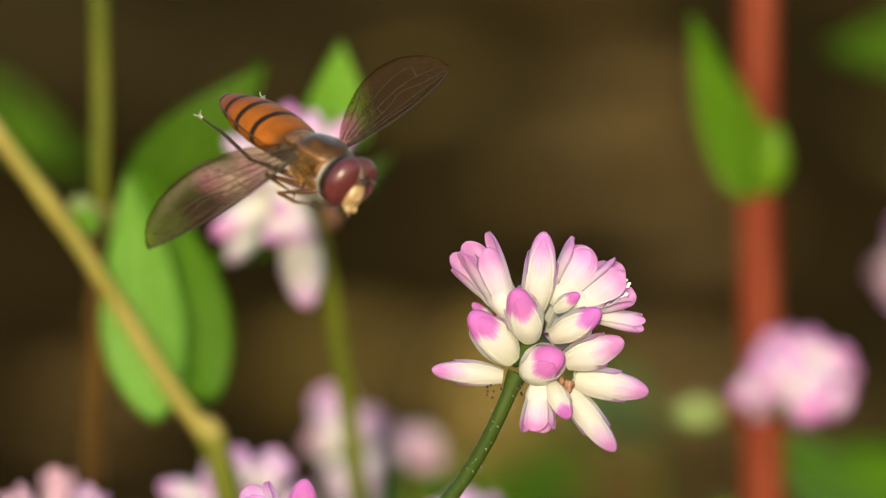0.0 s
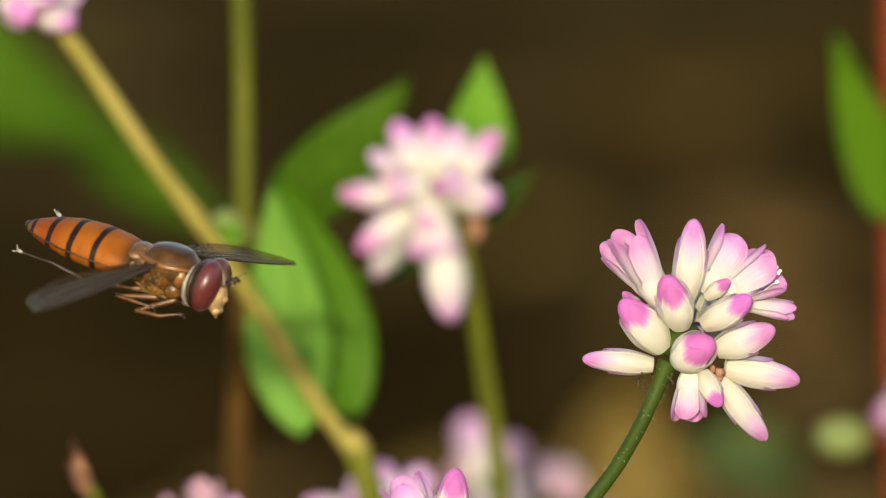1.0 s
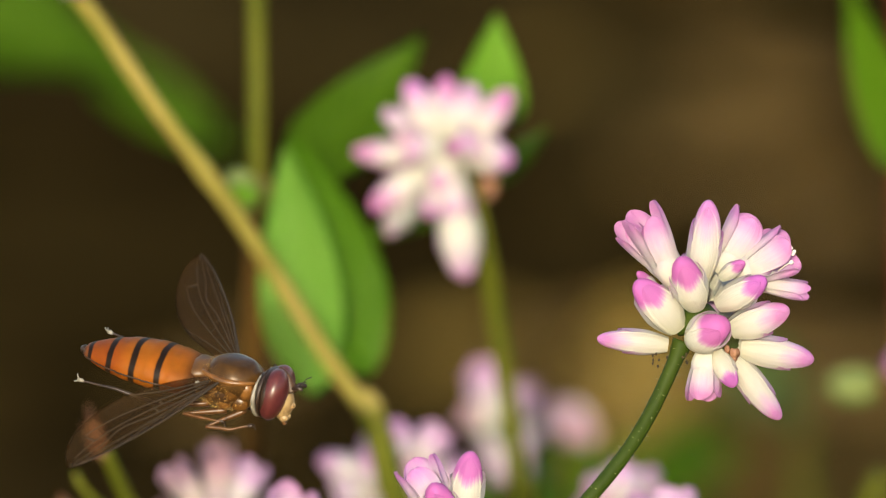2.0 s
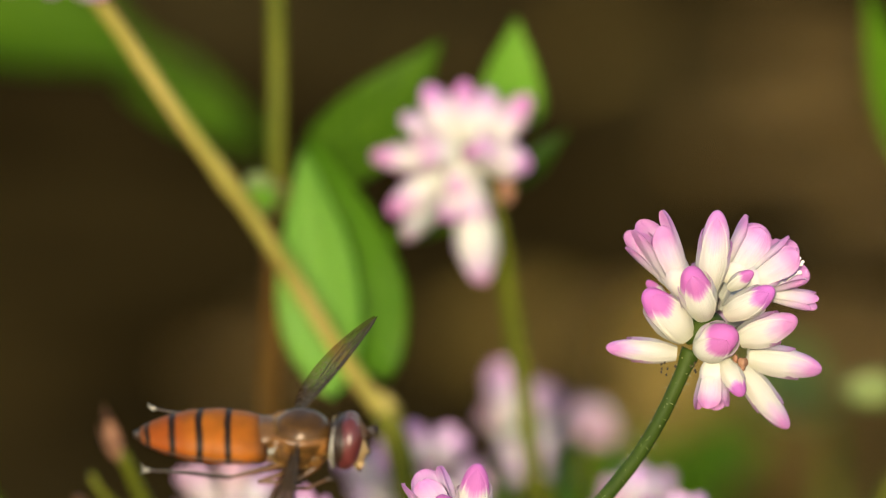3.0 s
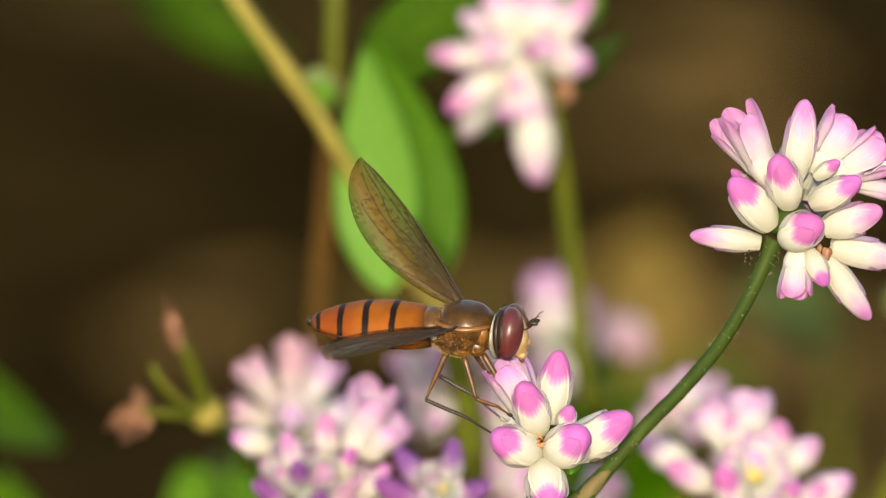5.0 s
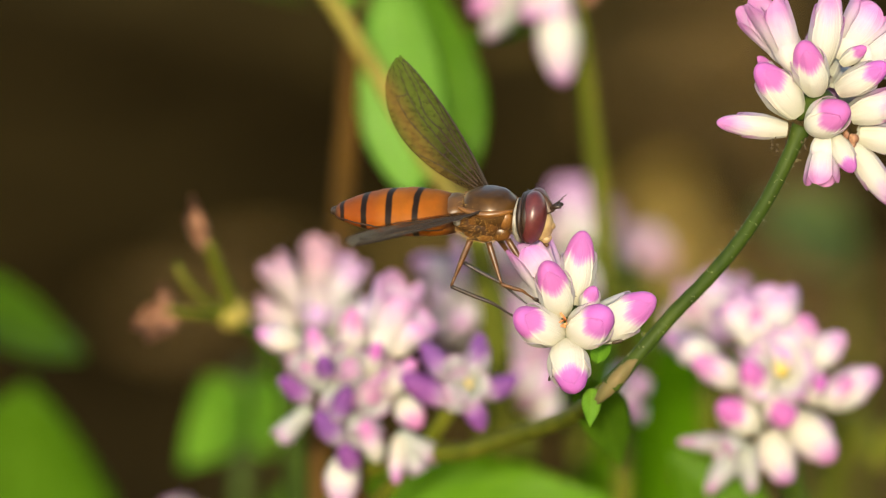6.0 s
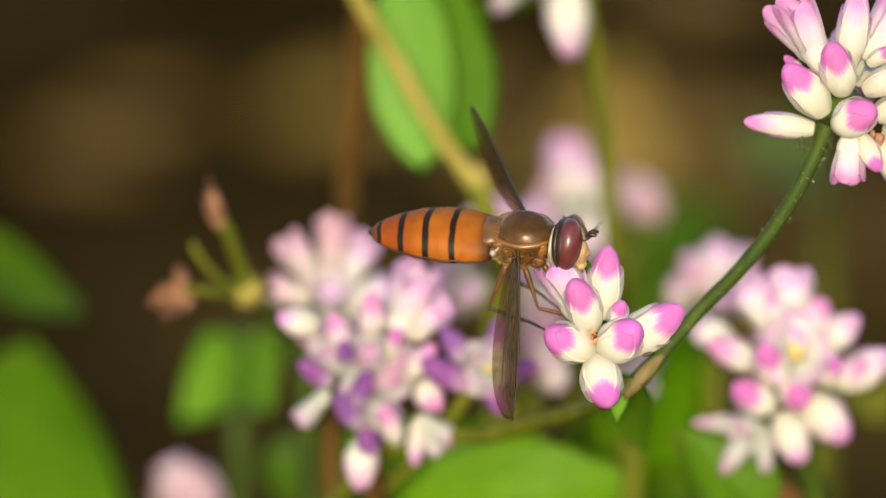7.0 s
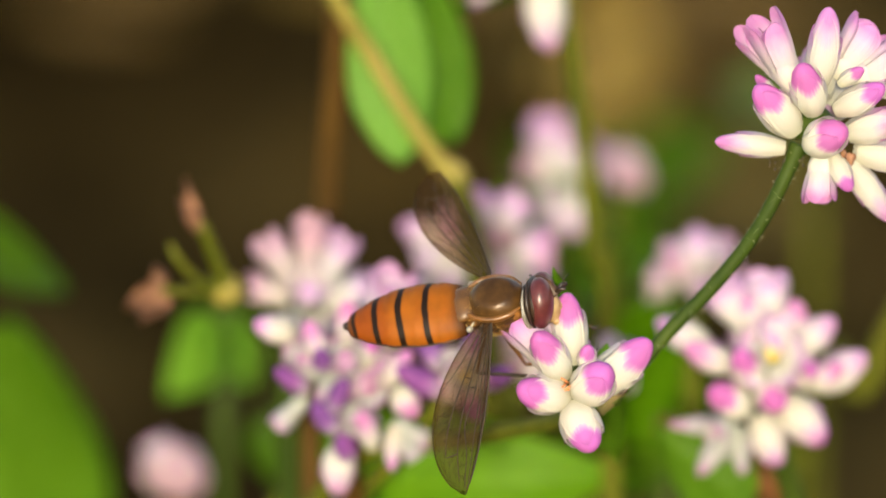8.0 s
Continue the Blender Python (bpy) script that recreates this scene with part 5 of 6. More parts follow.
def wing(parent, side):
    """A wing from its root: chord along x, span along y; side only mirrors the camber."""
    span, chord = 7.8, 2.25
    bm = bmesh.new()
    rows, cols, grid = 30, 11, []
    for i in range(rows):
        s = i / (rows - 1)
        a, b = wing_edge(s)
        grid.append([bm.verts.new(Vector((chord * (a + (b - a) * j / (cols - 1)), span * s, side * (0.10 * math.sin(3.1 * j / (cols - 1)) + 0.035 * math.sin(9.4 * j / (cols - 1) + 2 * s)))) * MM) for j in range(cols)])
    for p, q in zip(grid, grid[1:]):
        for j in range(cols - 1):
            bm.faces.new((p[j], p[j + 1], q[j + 1], q[j]))
    bmesh.ops.solidify(bm, geom=bm.faces[:], thickness=0.012 * MM)
    ob = part("wing", bm, SKIN, parent, "smoky translucent wing")
    ob.visible_shadow = True

    def at(s, c):
        a, b = wing_edge(s)
        return Vector((chord * (a + (b - a) * c), span * s, side * (0.10 * math.sin(3.1 * c) + 0.035 * math.sin(9.4 * c + 2 * s)) + 0.01)) * MM
    tracks = [[(0.0, 0.0), (0.3, 0.0), (0.6, 0.0), (0.9, 0.0), (0.97, 0.1)], [(0.0, 0.1), (0.25, 0.09), (0.5, 0.10), (0.66, 0.02)], [(0.05, 0.22), (0.35, 0.17), (0.7, 0.14), (0.93, 0.08)],
              [(0.18, 0.25), (0.45, 0.28), (0.62, 0.36), (0.78, 0.24), (0.96, 0.2)], [(0.1, 0.36), (0.4, 0.42), (0.7, 0.46), (0.93, 0.42)], [(0.08, 0.5), (0.35, 0.58), (0.62, 0.68), (0.80, 0.74)],
              [(0.05, 0.65), (0.28, 0.78), (0.46, 0.97)], [(0.40, 0.27), (0.41, 0.43)], [(0.36, 0.42), (0.35, 0.58)], [(0.78, 0.45), (0.81, 0.74)]]
    for k, track in enumerate(tracks):
        line = [at(q.x, q.y) for q in smooth_line([(s, c, 0) for s, c in track], 6)]
        r = 0.056 if k == 0 else 0.034
        part("wing_vein", tube(bmesh.new(), line, lambda t, r=r: r * (1 - 0.5 * t) * MM, 6), VEIN, ob, "dark brown vein")
    return ob


LEGS = {  # hip, knee and foot at rest on the flower, then knee and foot in flight
    "front_leg": ((0.9, -0.5, -0.95), (1.9, -1.0, -2.4), (3.6, -0.7, -3.2), (0.0, -0.95, -1.45), (1.35, -0.7, -1.25)),
    "middle_leg": ((0.1, -0.6, -1.1), (0.7, -1.3, -2.7), (2.1, -0.9, -3.5), (-1.3, -1.1, -1.35), (0.3, -0.95, -1.40)),
    "hind_leg": ((-0.7, -0.55, -1.0), (-1.5, -1.25, -2.9), (1.5, -0.8, -4.6), (-2.8, -1.25, -1.25), (-7.0, -1.6, -0.7)),
}


def limb(line, r, mat, name, parent, foot=False):
    bm = bmesh.new()
    if foot:
        end = Vector(line[-1])
        lump(bm, end * MM, (0.10 * MM, 0.08 * MM, 0.16 * MM), None, 0.25, 10, 1)
        for c in (-1, 1):
            tube(bm, [(end + Vector(q)) * MM for q in ((0, 0, 0), (0.02, c * 0.11, 0.17), (0.10, c * 0.20, 0.22))], 0.03 * MM, 5, True, 1)
    tube(bm, smooth_line([Vector(q) * MM for q in line], 5), lambda t: r * MM * (1.0 - 0.55 * t) * (1 + 0.25 * math.sin(math.pi * min(1, t * 1.3))), 9)
    return part(name, bm, mat, parent)


def hoverfly():
    root = tagged(new("hoverfly", None), "orange hoverfly with black abdominal bands and maroon eyes", "insect")
    st = []
    for k in range(45):
        s = k / 44
        x = -1.30 - 5.30 * s
        w = 1.56 * float(np.interp(s, (0, 0.06, 0.16, 0.3, 0.45, 0.6, 0.75, 0.87, 0.95, 0.985, 1), (0.80, 0.88, 0.95, 1, 0.98, 0.90, 0.75, 0.56, 0.40, 0.30, 0.18)))
        step = 0.035 * ((s * 4.7) % 1.0)
        st.append((x, 0.12 - 0.25 * s * s - 0.28 * (1 - s), w * (1 + step), w * (0.56 + 0.06 * math.sin(math.pi * s)) * (1 + step)))
    part("abdomen", body_of_rings(st), ABDOMEN, root, "orange abdomen with black bands")
    for side in (-1, 1):
        edge = [Vector((x, side * w * 0.985, z - 0.10 * h)) * MM for x, z, w, h in st[3:-1]]
        part("abdomen_margin", tube(bmesh.new(), edge, lambda t: 0.045 * MM * (0.4 + 0.6 * math.sin(math.pi * t) ** 0.5), 6), DARK, root, "thin black margin of the abdomen")
    bm = lump(bmesh.new(), Vector((-6.62, 0, -0.12)) * MM, (0.22 * MM, 0.2 * MM, 0.2 * MM), None, 0.1, 12)
    part("tail_tip", bm, DARK, root)
    bm = lump(bmesh.new(), Vector((0.10, 0, 0.20)) * MM, (1.26 * MM, 1.10 * MM, 1.02 * MM), None, 0.04, 36)
    for v in bm.verts:
        # a flattened, slightly boxy back
        v.co.z = min(v.co.z, 0.98 * MM + 0.35 * (v.co.z - 0.98 * MM))
        v.co.y *= 1 + 0.10 * (1 - abs(v.co.z / (1.3 * MM)))
    part("thorax", bm, THORAX, root, "dark bronze thorax")
    bm = lump(bmesh.new(), Vector((-0.12, 0, -0.14)) * MM, (1.48 * MM, 1.16 * MM, 1.02 * MM), None, 0.12, 28, 0, 3)
    part("thorax_side", bm, UMBER, root, "dark brown sides of the thorax")
    plates = ((0.80, 0.70, 0.00, 0.42, 0.28, 0.46), (0.25, 0.92, -0.02, 0.38, 0.24, 0.52), (-0.33, 0.93, 0.08, 0.36, 0.22, 0.48), (-0.88, 0.74, 0.02, 0.36, 0.24, 0.42), (0.62, 0.68, -0.58, 0.44, 0.30, 0.38),
              (0.02, 0.76, -0.62, 0.40, 0.28, 0.38), (-0.58, 0.66, -0.54, 0.38, 0.28, 0.36), (-1.05, 0.50, -0.34, 0.30, 0.26, 0.34))
    for side in (-1, 1):
        for k, (x, y, z, a, b, c) in enumerate(plates):
            bm = lump(bmesh.new(), Vector((x, side * y, z)) * MM, (a * MM, b * MM, c * MM), Euler((0, radians(14 * (-1) ** k), 0)).to_matrix(), 0.12, 16, 0, k + side)
            part("thorax_plate", bm, AMBER, root, "glossy amber plate of the thorax")
        ridge = smooth_line([Vector(q) * MM for q in ((1.22, side * 0.62, 0.42), (0.75, side * 0.98, 0.46), (0.1, side * 1.13, 0.44), (-0.6, side * 1.04, 0.50), (-1.10, side * 0.74, 0.56))], 6)
        part("side_ridge", tube(bmesh.new(), ridge, lambda t: (0.06 + 0.09 * math.sin(math.pi * t)) * MM, 10), AMBER, root, "golden ridge beside the back")
    bm = lump(bmesh.new(), Vector((-1.34, 0, 0.30)) * MM, (0.66 * MM, 0.96 * MM, 0.42 * MM), None, 0.10, 22)
    part("scutellum", bm, SCUTE, root, "dull brown scutellum")
    # the head: a rounded cap, almost all of it eye
    bm = lump(bmesh.new(), Vector((1.86, 0, -0.08)) * MM, (0.62 * MM, 1.20 * MM, 1.12 * MM), None, 0.0, 28)
    head = part("head", bm, DARK, root, "dark head capsule")
    bm = lump(bmesh.new(), Vector((2.38, 0, -0.42)) * MM, (0.44 * MM, 0.50 * MM, 0.72 * MM), None, 0.06, 22)
    lump(bm, Vector((2.76, 0, -0.46)) * MM, (0.16 * MM, 0.17 * MM, 0.17 * MM), None, 0.05, 14)
    lump(bm, Vector((2.52, 0.16, -1.02)) * MM, (0.22 * MM, 0.16 * MM, 0.18 * MM), None, 0.1, 12)
    lump(bm, Vector((2.52, -0.16, -1.02)) * MM, (0.22 * MM, 0.16 * MM, 0.18 * MM), None, 0.1, 12)
    part("face", bm, FACE, head, "yellow face with a knob")
    # the brow runs from the crown down to the antennae
    brow = smooth_line([Vector(q) * MM for q in ((1.98, 0, 1.04), (2.34, 0, 0.78), (2.54, 0, 0.44), (2.66, 0, 0.12))], 5)
    part("brow", tube(bmesh.new(), brow, lambda t: (0.12 + 0.16 * t) * MM, 12), UMBER, head, "dark brown brow between the eyes")
    for s in (-1, 1):
        turn = Euler((radians(-3 * s), radians(8), radians(-8 * s))).to_matrix()
        bm = lump(bmesh.new(), Vector((1.98, s * 0.30, -0.05)) * MM, (0.62 * MM, 0.95 * MM, 1.15 * MM), turn, 0.0, 36)
        part("eye", bm, EYE, head, "large maroon compound eye")
        edge = [Vector((1.68 - 0.10 * math.cos(a), s * 1.235 * math.cos(a), -0.06 + 1.12 * math.sin(a))) * MM for a in (radians(-75 + 150 * k / 24) for k in range(25))]
        part("eye_margin", tube(bmesh.new(), edge, lambda t: (0.03 + 0.05 * math.sin(math.pi * t)) * MM, 8), DARK, head, "black margin behind the eye")
        edge = [Vector((1.53 - 0.17 * math.cos(a), s * 1.17 * math.cos(a), -0.10 + 1.04 * math.sin(a))) * MM for a in (radians(-80 + 140 * k / 24) for k in range(25))]
        part("eye_rim", tube(bmesh.new(), edge, lambda t: (0.02 + 0.085 * math.sin(math.pi * t ** 0.6)) * MM, 8), RIM, head, "pale dusted rim behind the eye")
    bm = lump(bmesh.new(), Vector((1.36, 0, -0.15)) * MM, (0.20 * MM, 0.95 * MM, 0.85 * MM), None, 0.02, 28)
    part("head_back", bm, DARK, head, "dark back of the head")
    for s in (-1, 1):
        bm = bmesh.new()
        tube(bm, [Vector(q) * MM for q in ((2.70, s * 0.14, 0.30), (2.98, s * 0.22, 0.44), (3.20, s * 0.30, 0.42))], lambda t: (0.07 + 0.05 * math.sin(math.pi * t)) * MM, 8)
        tube(bm, [Vector(q) * MM for q in ((3.0, s * 0.24, 0.46), (3.15, s * 0.34, 0.72), (3.34, s * 0.42, 0.82))], 0.022 * MM, 5)
        part("antenna", bm, DARK, head, "short dark antenna with a bristle")
    bm = bmesh.new()
    tube(bm, smooth_line([Vector(q) * MM for q in ((2.40, 0, -1.05), (2.48, 0, -1.22), (2.58, 0, -1.36))], 5), lambda t: (0.13 - 0.05 * t) * MM, 8)
    part("proboscis", bm, LEG, head, "short brown proboscis")
    part("fuzz", fur([((-0.12, 0, -0.12), (1.52, 1.32, 1.06), -1.0), ((-0.12, 0, -0.12), (1.52, 1.32, 1.06), -1.0)], 4, 1600, 0.13, 0.008), FUZZ, root, "short golden hairs")
    for s in (-1, 1):
        bm = bmesh.new()
        tube(bm, [Vector(q) * MM for q in ((-0.85, s * 0.85, 0.2), (-1.05, s * 1.15, 0.1))], 0.05 * MM, 6)
        lump(bm, Vector((-1.1, s * 1.22, 0.08)) * MM, (0.16 * MM,) * 3, None, 0, 10)
        part("haltere", bm, RIM, root, "pale balancer knob")
    wings = {s: wing(root, s) for s in (1, -1)}
    limbs = []
    for name, (hip, knee, foot, knee2, foot2) in LEGS.items():
        for s in (-1, 1):
            h, k, f, k2, f2 = (Vector((q[0], q[1] * (1 if s < 0 else -1), q[2])) for q in (hip, knee, foot, knee2, foot2))
            if name == "hind_leg" and s > 0:
                # one hind leg trails higher than the other in flight
                k2, f2 = Vector((-2.8, 1.25, -0.6)), Vector((-7.1, 1.7, 0.5))
            a, b = (k - h).length, (f - k).length
            leg = limb([(0, 0, 0), (0, 0, a * 0.5), (0, 0, a)], 0.13, LEG, name, root)
            shin = limb([(0, 0, 0), (0.05, 0, b * 0.3), (0.12, 0, b * 0.55), (0.02, 0, b * 0.75), (-0.08, 0, b)], 0.085, [DARK if name == "hind_leg" else LEG, RIM if name == "hind_leg" else DARK], "shin", leg, True)
            limbs.append((leg, shin, h, k, f, k2, f2))
    return root, head, wings, limbs


fly, fly_head, fly_wings, fly_limbs = hoverfly()


def on_root(side, rx, ry, rz):
    """The pose of a wing on the thorax."""
    return pose(-0.05 * MM, 0.98 * side * MM, 0.52 * MM, rx, ry, rz)


def motions():
    walk(fly, [
    (0.0, pose(0.00956, -0.00318, 0.31420, -12.0, 14.5, -51.4)),
    (0.1, pose(0.00825, -0.00328, 0.31379, -8.0, 19.6, -46.7)),
    (0.2, pose(0.00705, -0.00334, 0.31379, -5.0, 18.4, -42.9)),
    (0.3, pose(0.00586, -0.00346, 0.31353, -3.0, 19.3, -36.4)),
    (0.4, pose(0.00422, -0.00360, 0.31301, 0.0, 17.7, -29.6)),
    (0.5, pose(0.00263, -0.00152, 0.31166, -0.0, 16.3, -33.0)),
    (0.6, pose(0.00089, -0.00166, 0.31098, 0.0, 15.9, -26.7)),
    (0.7, pose(-0.00024, -0.00166, 0.31046, 5.0, 15.4, -26.9)),
    (0.8, pose(-0.00125, -0.00167, 0.30992, 5.0, 11.2, -25.9)),
    (0.9, pose(-0.00231, -0.00181, 0.30932, 3.0, 13.0, -20.2)),
    (1.0, pose(-0.00320, -0.00172, 0.30877, -0.0, 13.3, -23.5)),
    (1.1, pose(-0.00314, -0.00178, 0.30817, 3.0, 13.3, -21.3)),
    (1.2, pose(-0.00308, -0.00183, 0.30765, 8.0, 13.2, -20.1)),
    (1.3, pose(-0.00316, -0.00178, 0.30728, 8.0, 12.2, -21.9)),
    (1.4, pose(-0.00310, -0.00171, 0.30688, 8.0, 10.9, -24.5)),
    (1.5, pose(-0.00308, -0.00167, 0.30646, 12.0, 8.7, -26.7)),
    (1.6, pose(-0.00274, -0.00160, 0.30595, 8.0, 9.4, -28.8)),
    (1.7, pose(-0.00239, -0.00155, 0.30548, 4.0, 10.1, -30.6)),
    (2.2, pose(-0.00054, -0.00221, 0.30219, 10.0, 7.0, -6.8)),
    (2.8, pose(0.00125, -0.00850, 0.30265, 15.0, 0.2, -3.4)),
    (3.0, pose(0.00142, -0.01050, 0.30340, 18.0, 2.5, 0.7)),
    (3.5, pose(0.00232, -0.00650, 0.30171, 18.0, -3.0, -7.9)),
    (4.0, pose(0.00314, -0.00226, 0.30127, 20.0, -2.8, -6.4)),
    (4.2, pose(0.00361, -0.00220, 0.30113, 18.0, -2.8, -7.9)),
    (4.8, pose(0.00427, -0.00213, 0.30066, 12.0, -0.5, -9.4)),
    (5.3, pose(0.00479, -0.00206, 0.30066, 8.0, 0.0, -11.3)),
    (5.5, pose(0.00456, -0.00205, 0.30063, 6.0, -2.3, -11.4)),
    (6.0, pose(0.00441, -0.00206, 0.30075, 10.0, -1.4, -11.4)),
    (6.5, pose(0.00472, -0.00206, 0.30009, 14.0, -0.4, -12.0)),
    (7.0, pose(0.00468, -0.00208, 0.29960, 22.0, -0.5, -12.5)),
    (7.5, pose(0.00456, -0.00215, 0.29864, 30.0, -7.3, -11.6)),
    (8.0, pose(0.00471, -0.00222, 0.29761, 34.0, -11.2, -10.1)),
])
    walk(fly_wings[1], [
        (0.00, on_root(1, 154, -22, -152)), (0.10, on_root(1, 163, 27, -172)), (0.20, on_root(1, 164, -11, -173)), 
        (0.30, on_root(1, 167, -5, -158)), (0.40, on_root(1, 178, 6, -179)), (0.50, on_root(1, -168, -1, 166)), 
        (0.60, on_root(1, 171, 10, -159)), (0.70, on_root(1, 168, -7, -166)), (0.80, on_root(1, -165, -18, 173)), 
        (0.90, on_root(1, 171, -4, -164)), (1.00, on_root(1, -170, 1, 162)), (1.10, on_root(1, 167, -11, -172)), 
        (1.20, on_root(1, 168, -12, -168)), (1.30, on_root(1, 179, -12, 174)), (1.40, on_root(1, 151, 19, -147)), 
        (1.50, on_root(1, 144, 57, 174)), (1.60, on_root(1, 97, 66, 150)), (1.70, on_root(1, 149, 34, -134)), 
        (1.90, on_root(1, 177, 38, -158)), (2.00, on_root(1, 166, 35, -155)), (2.20, on_root(1, 160, 54, 167)), 
        (2.40, on_root(1, 163, 22, -171)), (2.60, on_root(1, 169, 37, 162)), (2.80, on_root(1, 175, 35, 156)), 
        (2.90, on_root(1, 162, 9, -176)), (3.00, on_root(1, 177, 39, 155)), (3.10, on_root(1, 164, 13, -174)), 
        (3.20, on_root(1, -177, 1, 173)), (3.30, on_root(1, -162, 30, 180)), (3.40, on_root(1, 179, 11, -167)), 
        (3.50, on_root(1, -173, -4, 178)), (3.60, on_root(1, 162, 16, -163)), (3.70, on_root(1, 172, 7, 179)), 
        (3.80, on_root(1, 179, 43, 169)), (3.90, on_root(1, 165, 13, -166)), (4.00, on_root(1, 175, -6, -179)), 
        (4.10, on_root(1, 158, 42, -162)), (4.20, on_root(1, 163, 19, -162)), (4.40, on_root(1, 157, 41, 178)), 
        (4.60, on_root(1, 129, 30, -165)), (4.80, on_root(1, 130, 43, 167)), (5.00, on_root(1, 114, 35, -164)), 
        (5.20, on_root(1, 131, 36, -164)), (5.30, on_root(1, 125, 38, -157)), (5.50, on_root(1, 104, 44, -170)), 
        (5.70, on_root(1, 91, 47, 171)), (5.90, on_root(1, 66, 40, 132)), (6.00, on_root(1, 140, 31, -158)), 
        (6.10, on_root(1, 69, 54, 119)), (6.30, on_root(1, 143, 36, -159)), (6.50, on_root(1, 101, 46, 178)), 
        (6.70, on_root(1, 76, 58, 119)), (6.80, on_root(1, 66, 45, 125)), (7.00, on_root(1, 109, 86, 137)), 
        (7.10, on_root(1, -178, 27, -151)), (7.20, on_root(1, -169, 20, -154)), (7.30, on_root(1, -172, 64, -154)), 
        (7.50, on_root(1, 158, 25, -150)), (7.60, on_root(1, 114, 73, 156)), (7.70, on_root(1, 129, 68, 170)), 
        (7.80, on_root(1, 117, 63, 162)), (7.90, on_root(1, -175, 2, -160)), (8.00, on_root(1, -174, -10, -160)), ])
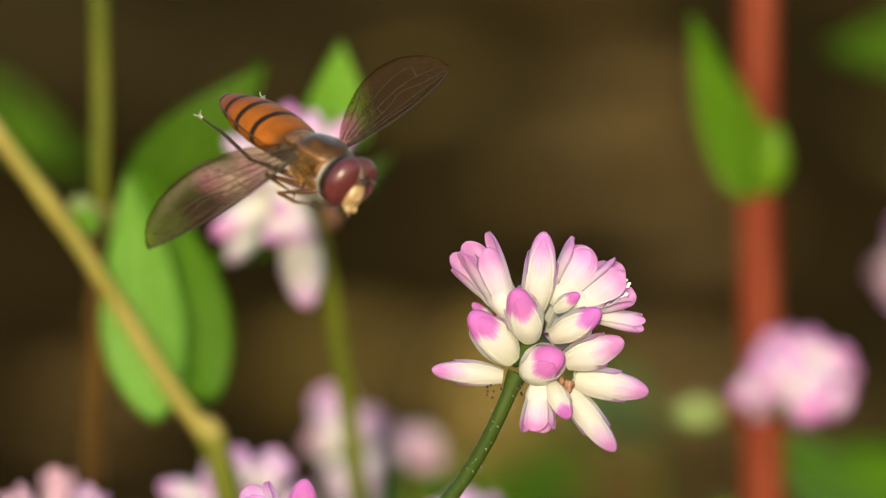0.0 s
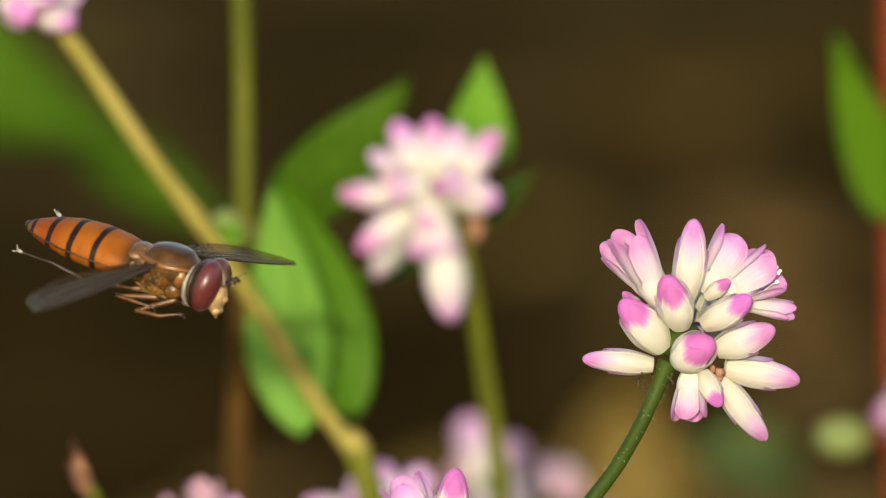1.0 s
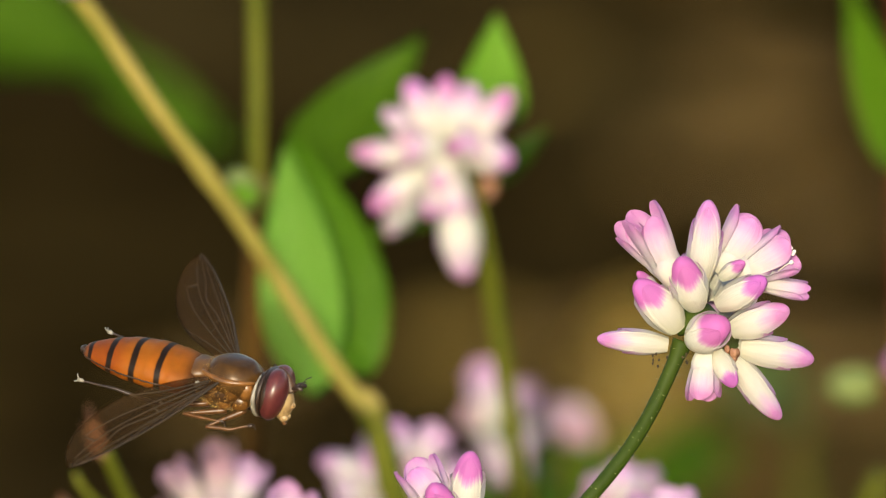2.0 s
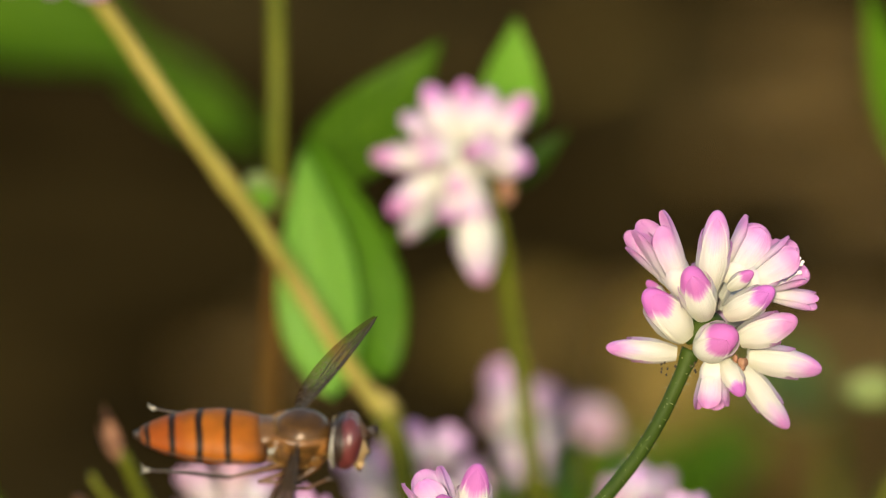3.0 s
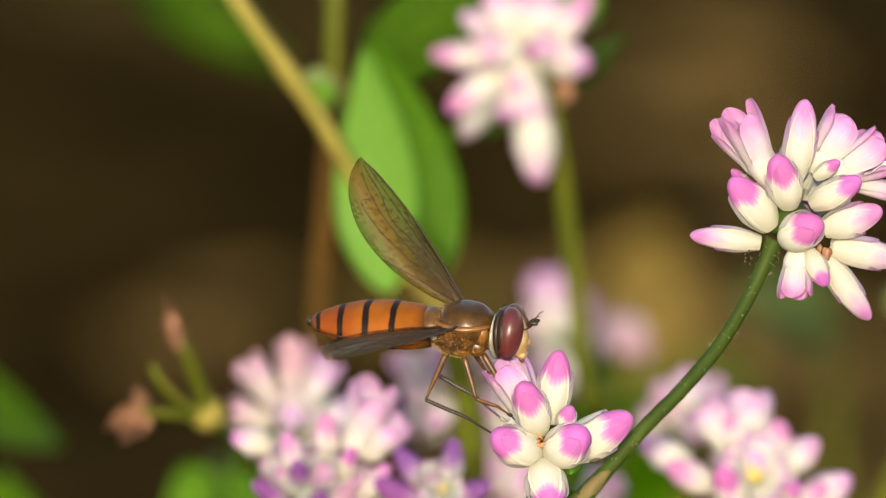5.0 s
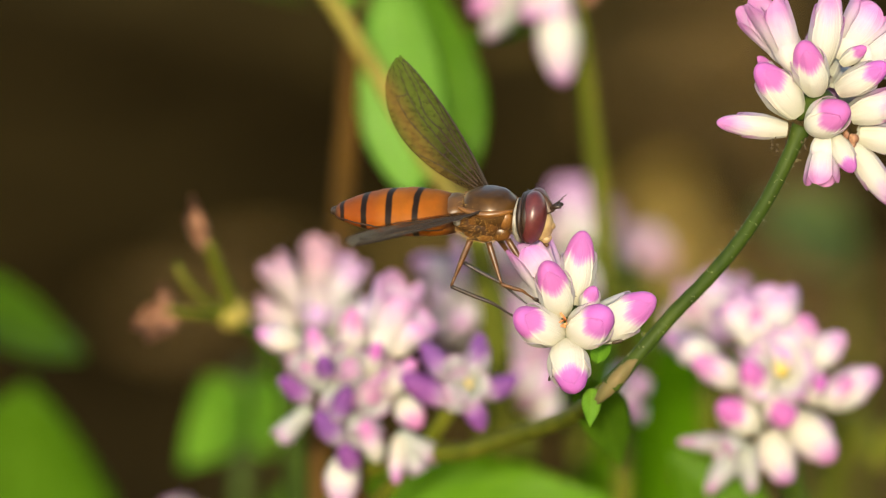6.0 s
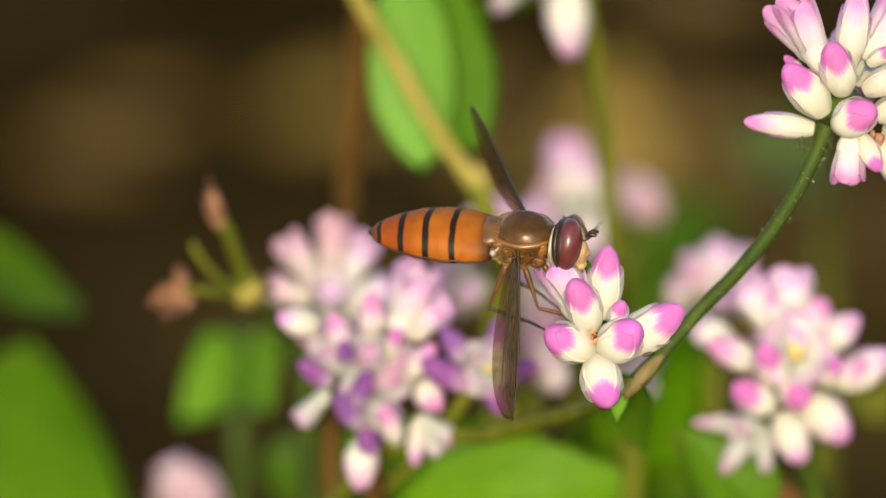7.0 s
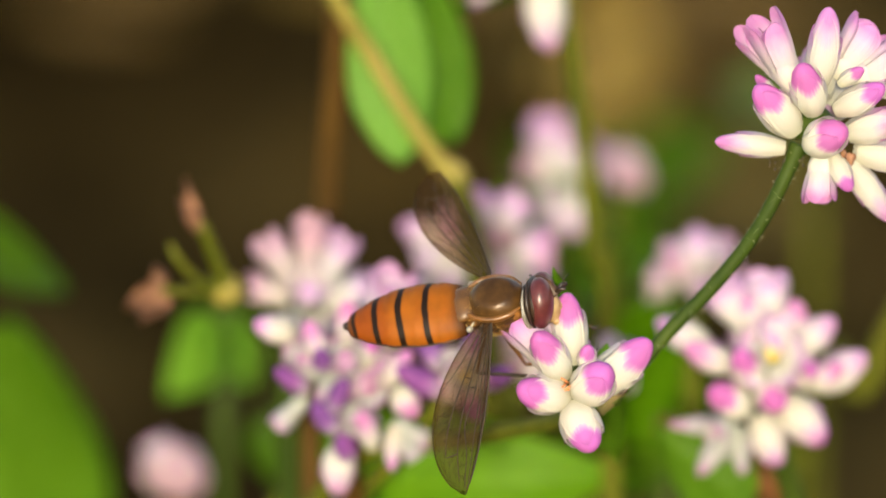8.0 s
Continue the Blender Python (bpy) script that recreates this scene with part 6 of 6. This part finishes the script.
    walk(fly_wings[-1], [
        (0.00, on_root(-1, -60, -30, -165)), (0.10, on_root(-1, -54, -14, 178)), (0.20, on_root(-1, -55, 6, 152)), 
        (0.30, on_root(-1, -54, -23, 175)), (0.40, on_root(-1, -25, 4, 159)), (0.50, on_root(-1, -16, -4, 180)), 
        (0.60, on_root(-1, -24, -37, 175)), (0.70, on_root(-1, -19, -41, 166)), (0.80, on_root(-1, -27, -22, -175)), 
        (0.90, on_root(-1, -20, -20, 159)), (1.00, on_root(-1, -8, 7, 166)), (1.10, on_root(-1, -7, -4, 160)), 
        (1.20, on_root(-1, -9, 0, 134)), (1.30, on_root(-1, -17, -32, 172)), (1.40, on_root(-1, -0, -1, 146)), 
        (1.50, on_root(-1, -13, 9, 122)), (1.60, on_root(-1, -2, -0, 150)), (1.70, on_root(-1, -3, -15, 144)), 
        (1.90, on_root(-1, -22, -13, 149)), (2.00, on_root(-1, -23, -12, 145)), (2.20, on_root(-1, -17, -1, 150)), 
        (2.40, on_root(-1, -12, 2, 154)), (2.60, on_root(-1, -16, 17, 163)), (2.80, on_root(-1, -8, 27, 173)), 
        (2.90, on_root(-1, -5, 30, 173)), (3.00, on_root(-1, -11, 54, 168)), (3.10, on_root(-1, -7, 33, 165)), 
        (3.20, on_root(-1, -6, 31, 167)), (3.30, on_root(-1, -5, 37, 166)), (3.40, on_root(-1, -3, 27, 171)), 
        (3.50, on_root(-1, -13, 49, 173)), (3.60, on_root(-1, -5, 24, 169)), (3.70, on_root(-1, -8, 34, 174)), 
        (3.80, on_root(-1, -11, 40, 175)), (3.90, on_root(-1, 9, 8, 163)), (4.00, on_root(-1, -14, 9, 177)), 
        (4.10, on_root(-1, 13, -4, 146)), (4.20, on_root(-1, 13, 18, 160)), (4.40, on_root(-1, 7, 8, 167)), 
        (4.60, on_root(-1, 12, 3, 156)), (4.80, on_root(-1, 12, -10, 167)), (5.00, on_root(-1, 10, 5, 147)), 
        (5.20, on_root(-1, 8, 6, 149)), (5.30, on_root(-1, 5, 15, 145)), (5.50, on_root(-1, 1, -14, 145)), 
        (5.70, on_root(-1, 4, -4, 145)), (5.90, on_root(-1, 9, -6, 145)), (6.00, on_root(-1, 9, 10, 149)), 
        (6.10, on_root(-1, -1, -5, 163)), (6.30, on_root(-1, 9, 13, 149)), (6.50, on_root(-1, 5, -38, 157)), 
        (6.70, on_root(-1, -16, 32, 170)), (6.80, on_root(-1, 2, -27, 163)), (7.00, on_root(-1, -51, 42, 146)), 
        (7.10, on_root(-1, -0, -18, 168)), (7.20, on_root(-1, -20, 0, 177)), (7.30, on_root(-1, -20, -0, 177)), 
        (7.50, on_root(-1, 15, -15, 148)), (7.60, on_root(-1, -13, 46, 165)), (7.70, on_root(-1, 3, 15, 169)), 
        (7.80, on_root(-1, 8, 3, 168)), (8.00, on_root(-1, -25, -5, 168)), ])
    walk(fly_head, [(t, pose(0, 0, 0, roll, 0, 0)) for t, roll in ((0.0, 0), (1.7, -4), (2.8, -14), (4.2, -16), (5.5, -10), (6.0, -12), (6.5, -14), (7.0, -22), (7.5, -28), (8.0, -30))])
    for leg, shin, h, k, f, k2, f2 in fly_limbs:
        rest, air = aim(h * MM, k - h, (1, 0, 0)), aim(h * MM, k2 - h, (1, 0, 0))
        long = Matrix.Translation((0, 0, (k - h).length * MM))
        bent_rest = long @ (aim((0, 0, 0), k - h, (1, 0, 0)).inverted() @ aim((0, 0, 0), f - k, (1, 0, 0)))
        bent_air = long @ (aim((0, 0, 0), k2 - h, (1, 0, 0)).inverted() @ aim((0, 0, 0), f2 - k2, (1, 0, 0)))
        walk(leg, [(0.0, air), (3.4, air), (4.0, air.lerp(rest, 0.35)), (4.8, rest), (8.0, rest)])
        walk(shin, [(0.0, bent_air), (3.4, bent_air), (4.0, bent_air.lerp(bent_rest, 0.35)), (4.8, bent_rest), (8.0, bent_rest)])
    # the lower flower head sinks and tips under the feeding fly
    rows = []
    for t, x, z, turn in ((0.0, 0.3, 0.1, 0), (1.7, 0.3, 0.05, 0), (2.8, 0.2, -0.25, 0), (4.2, 0.2, -0.2, 0), (5.3, 0.17, -0.34, 1.3), (5.5, 0.0, -0.27, 0.7), (6.0, 0.0, 0.0, 0.0), (6.5, 0.09, -0.37, 2.4),
                          (7.0, 0.05, -0.74, 3.1), (7.5, 0.04, -1.23, 9.0), (8.0, 0.1, -1.92, 12.7)):
        q = front.local((7.85 + x, -2.5, 296.35 + z))
        rows.append((t, pose(q.x, q.y, q.z, 0, -turn, 0)))
    walk(low_head, rows)


motions()
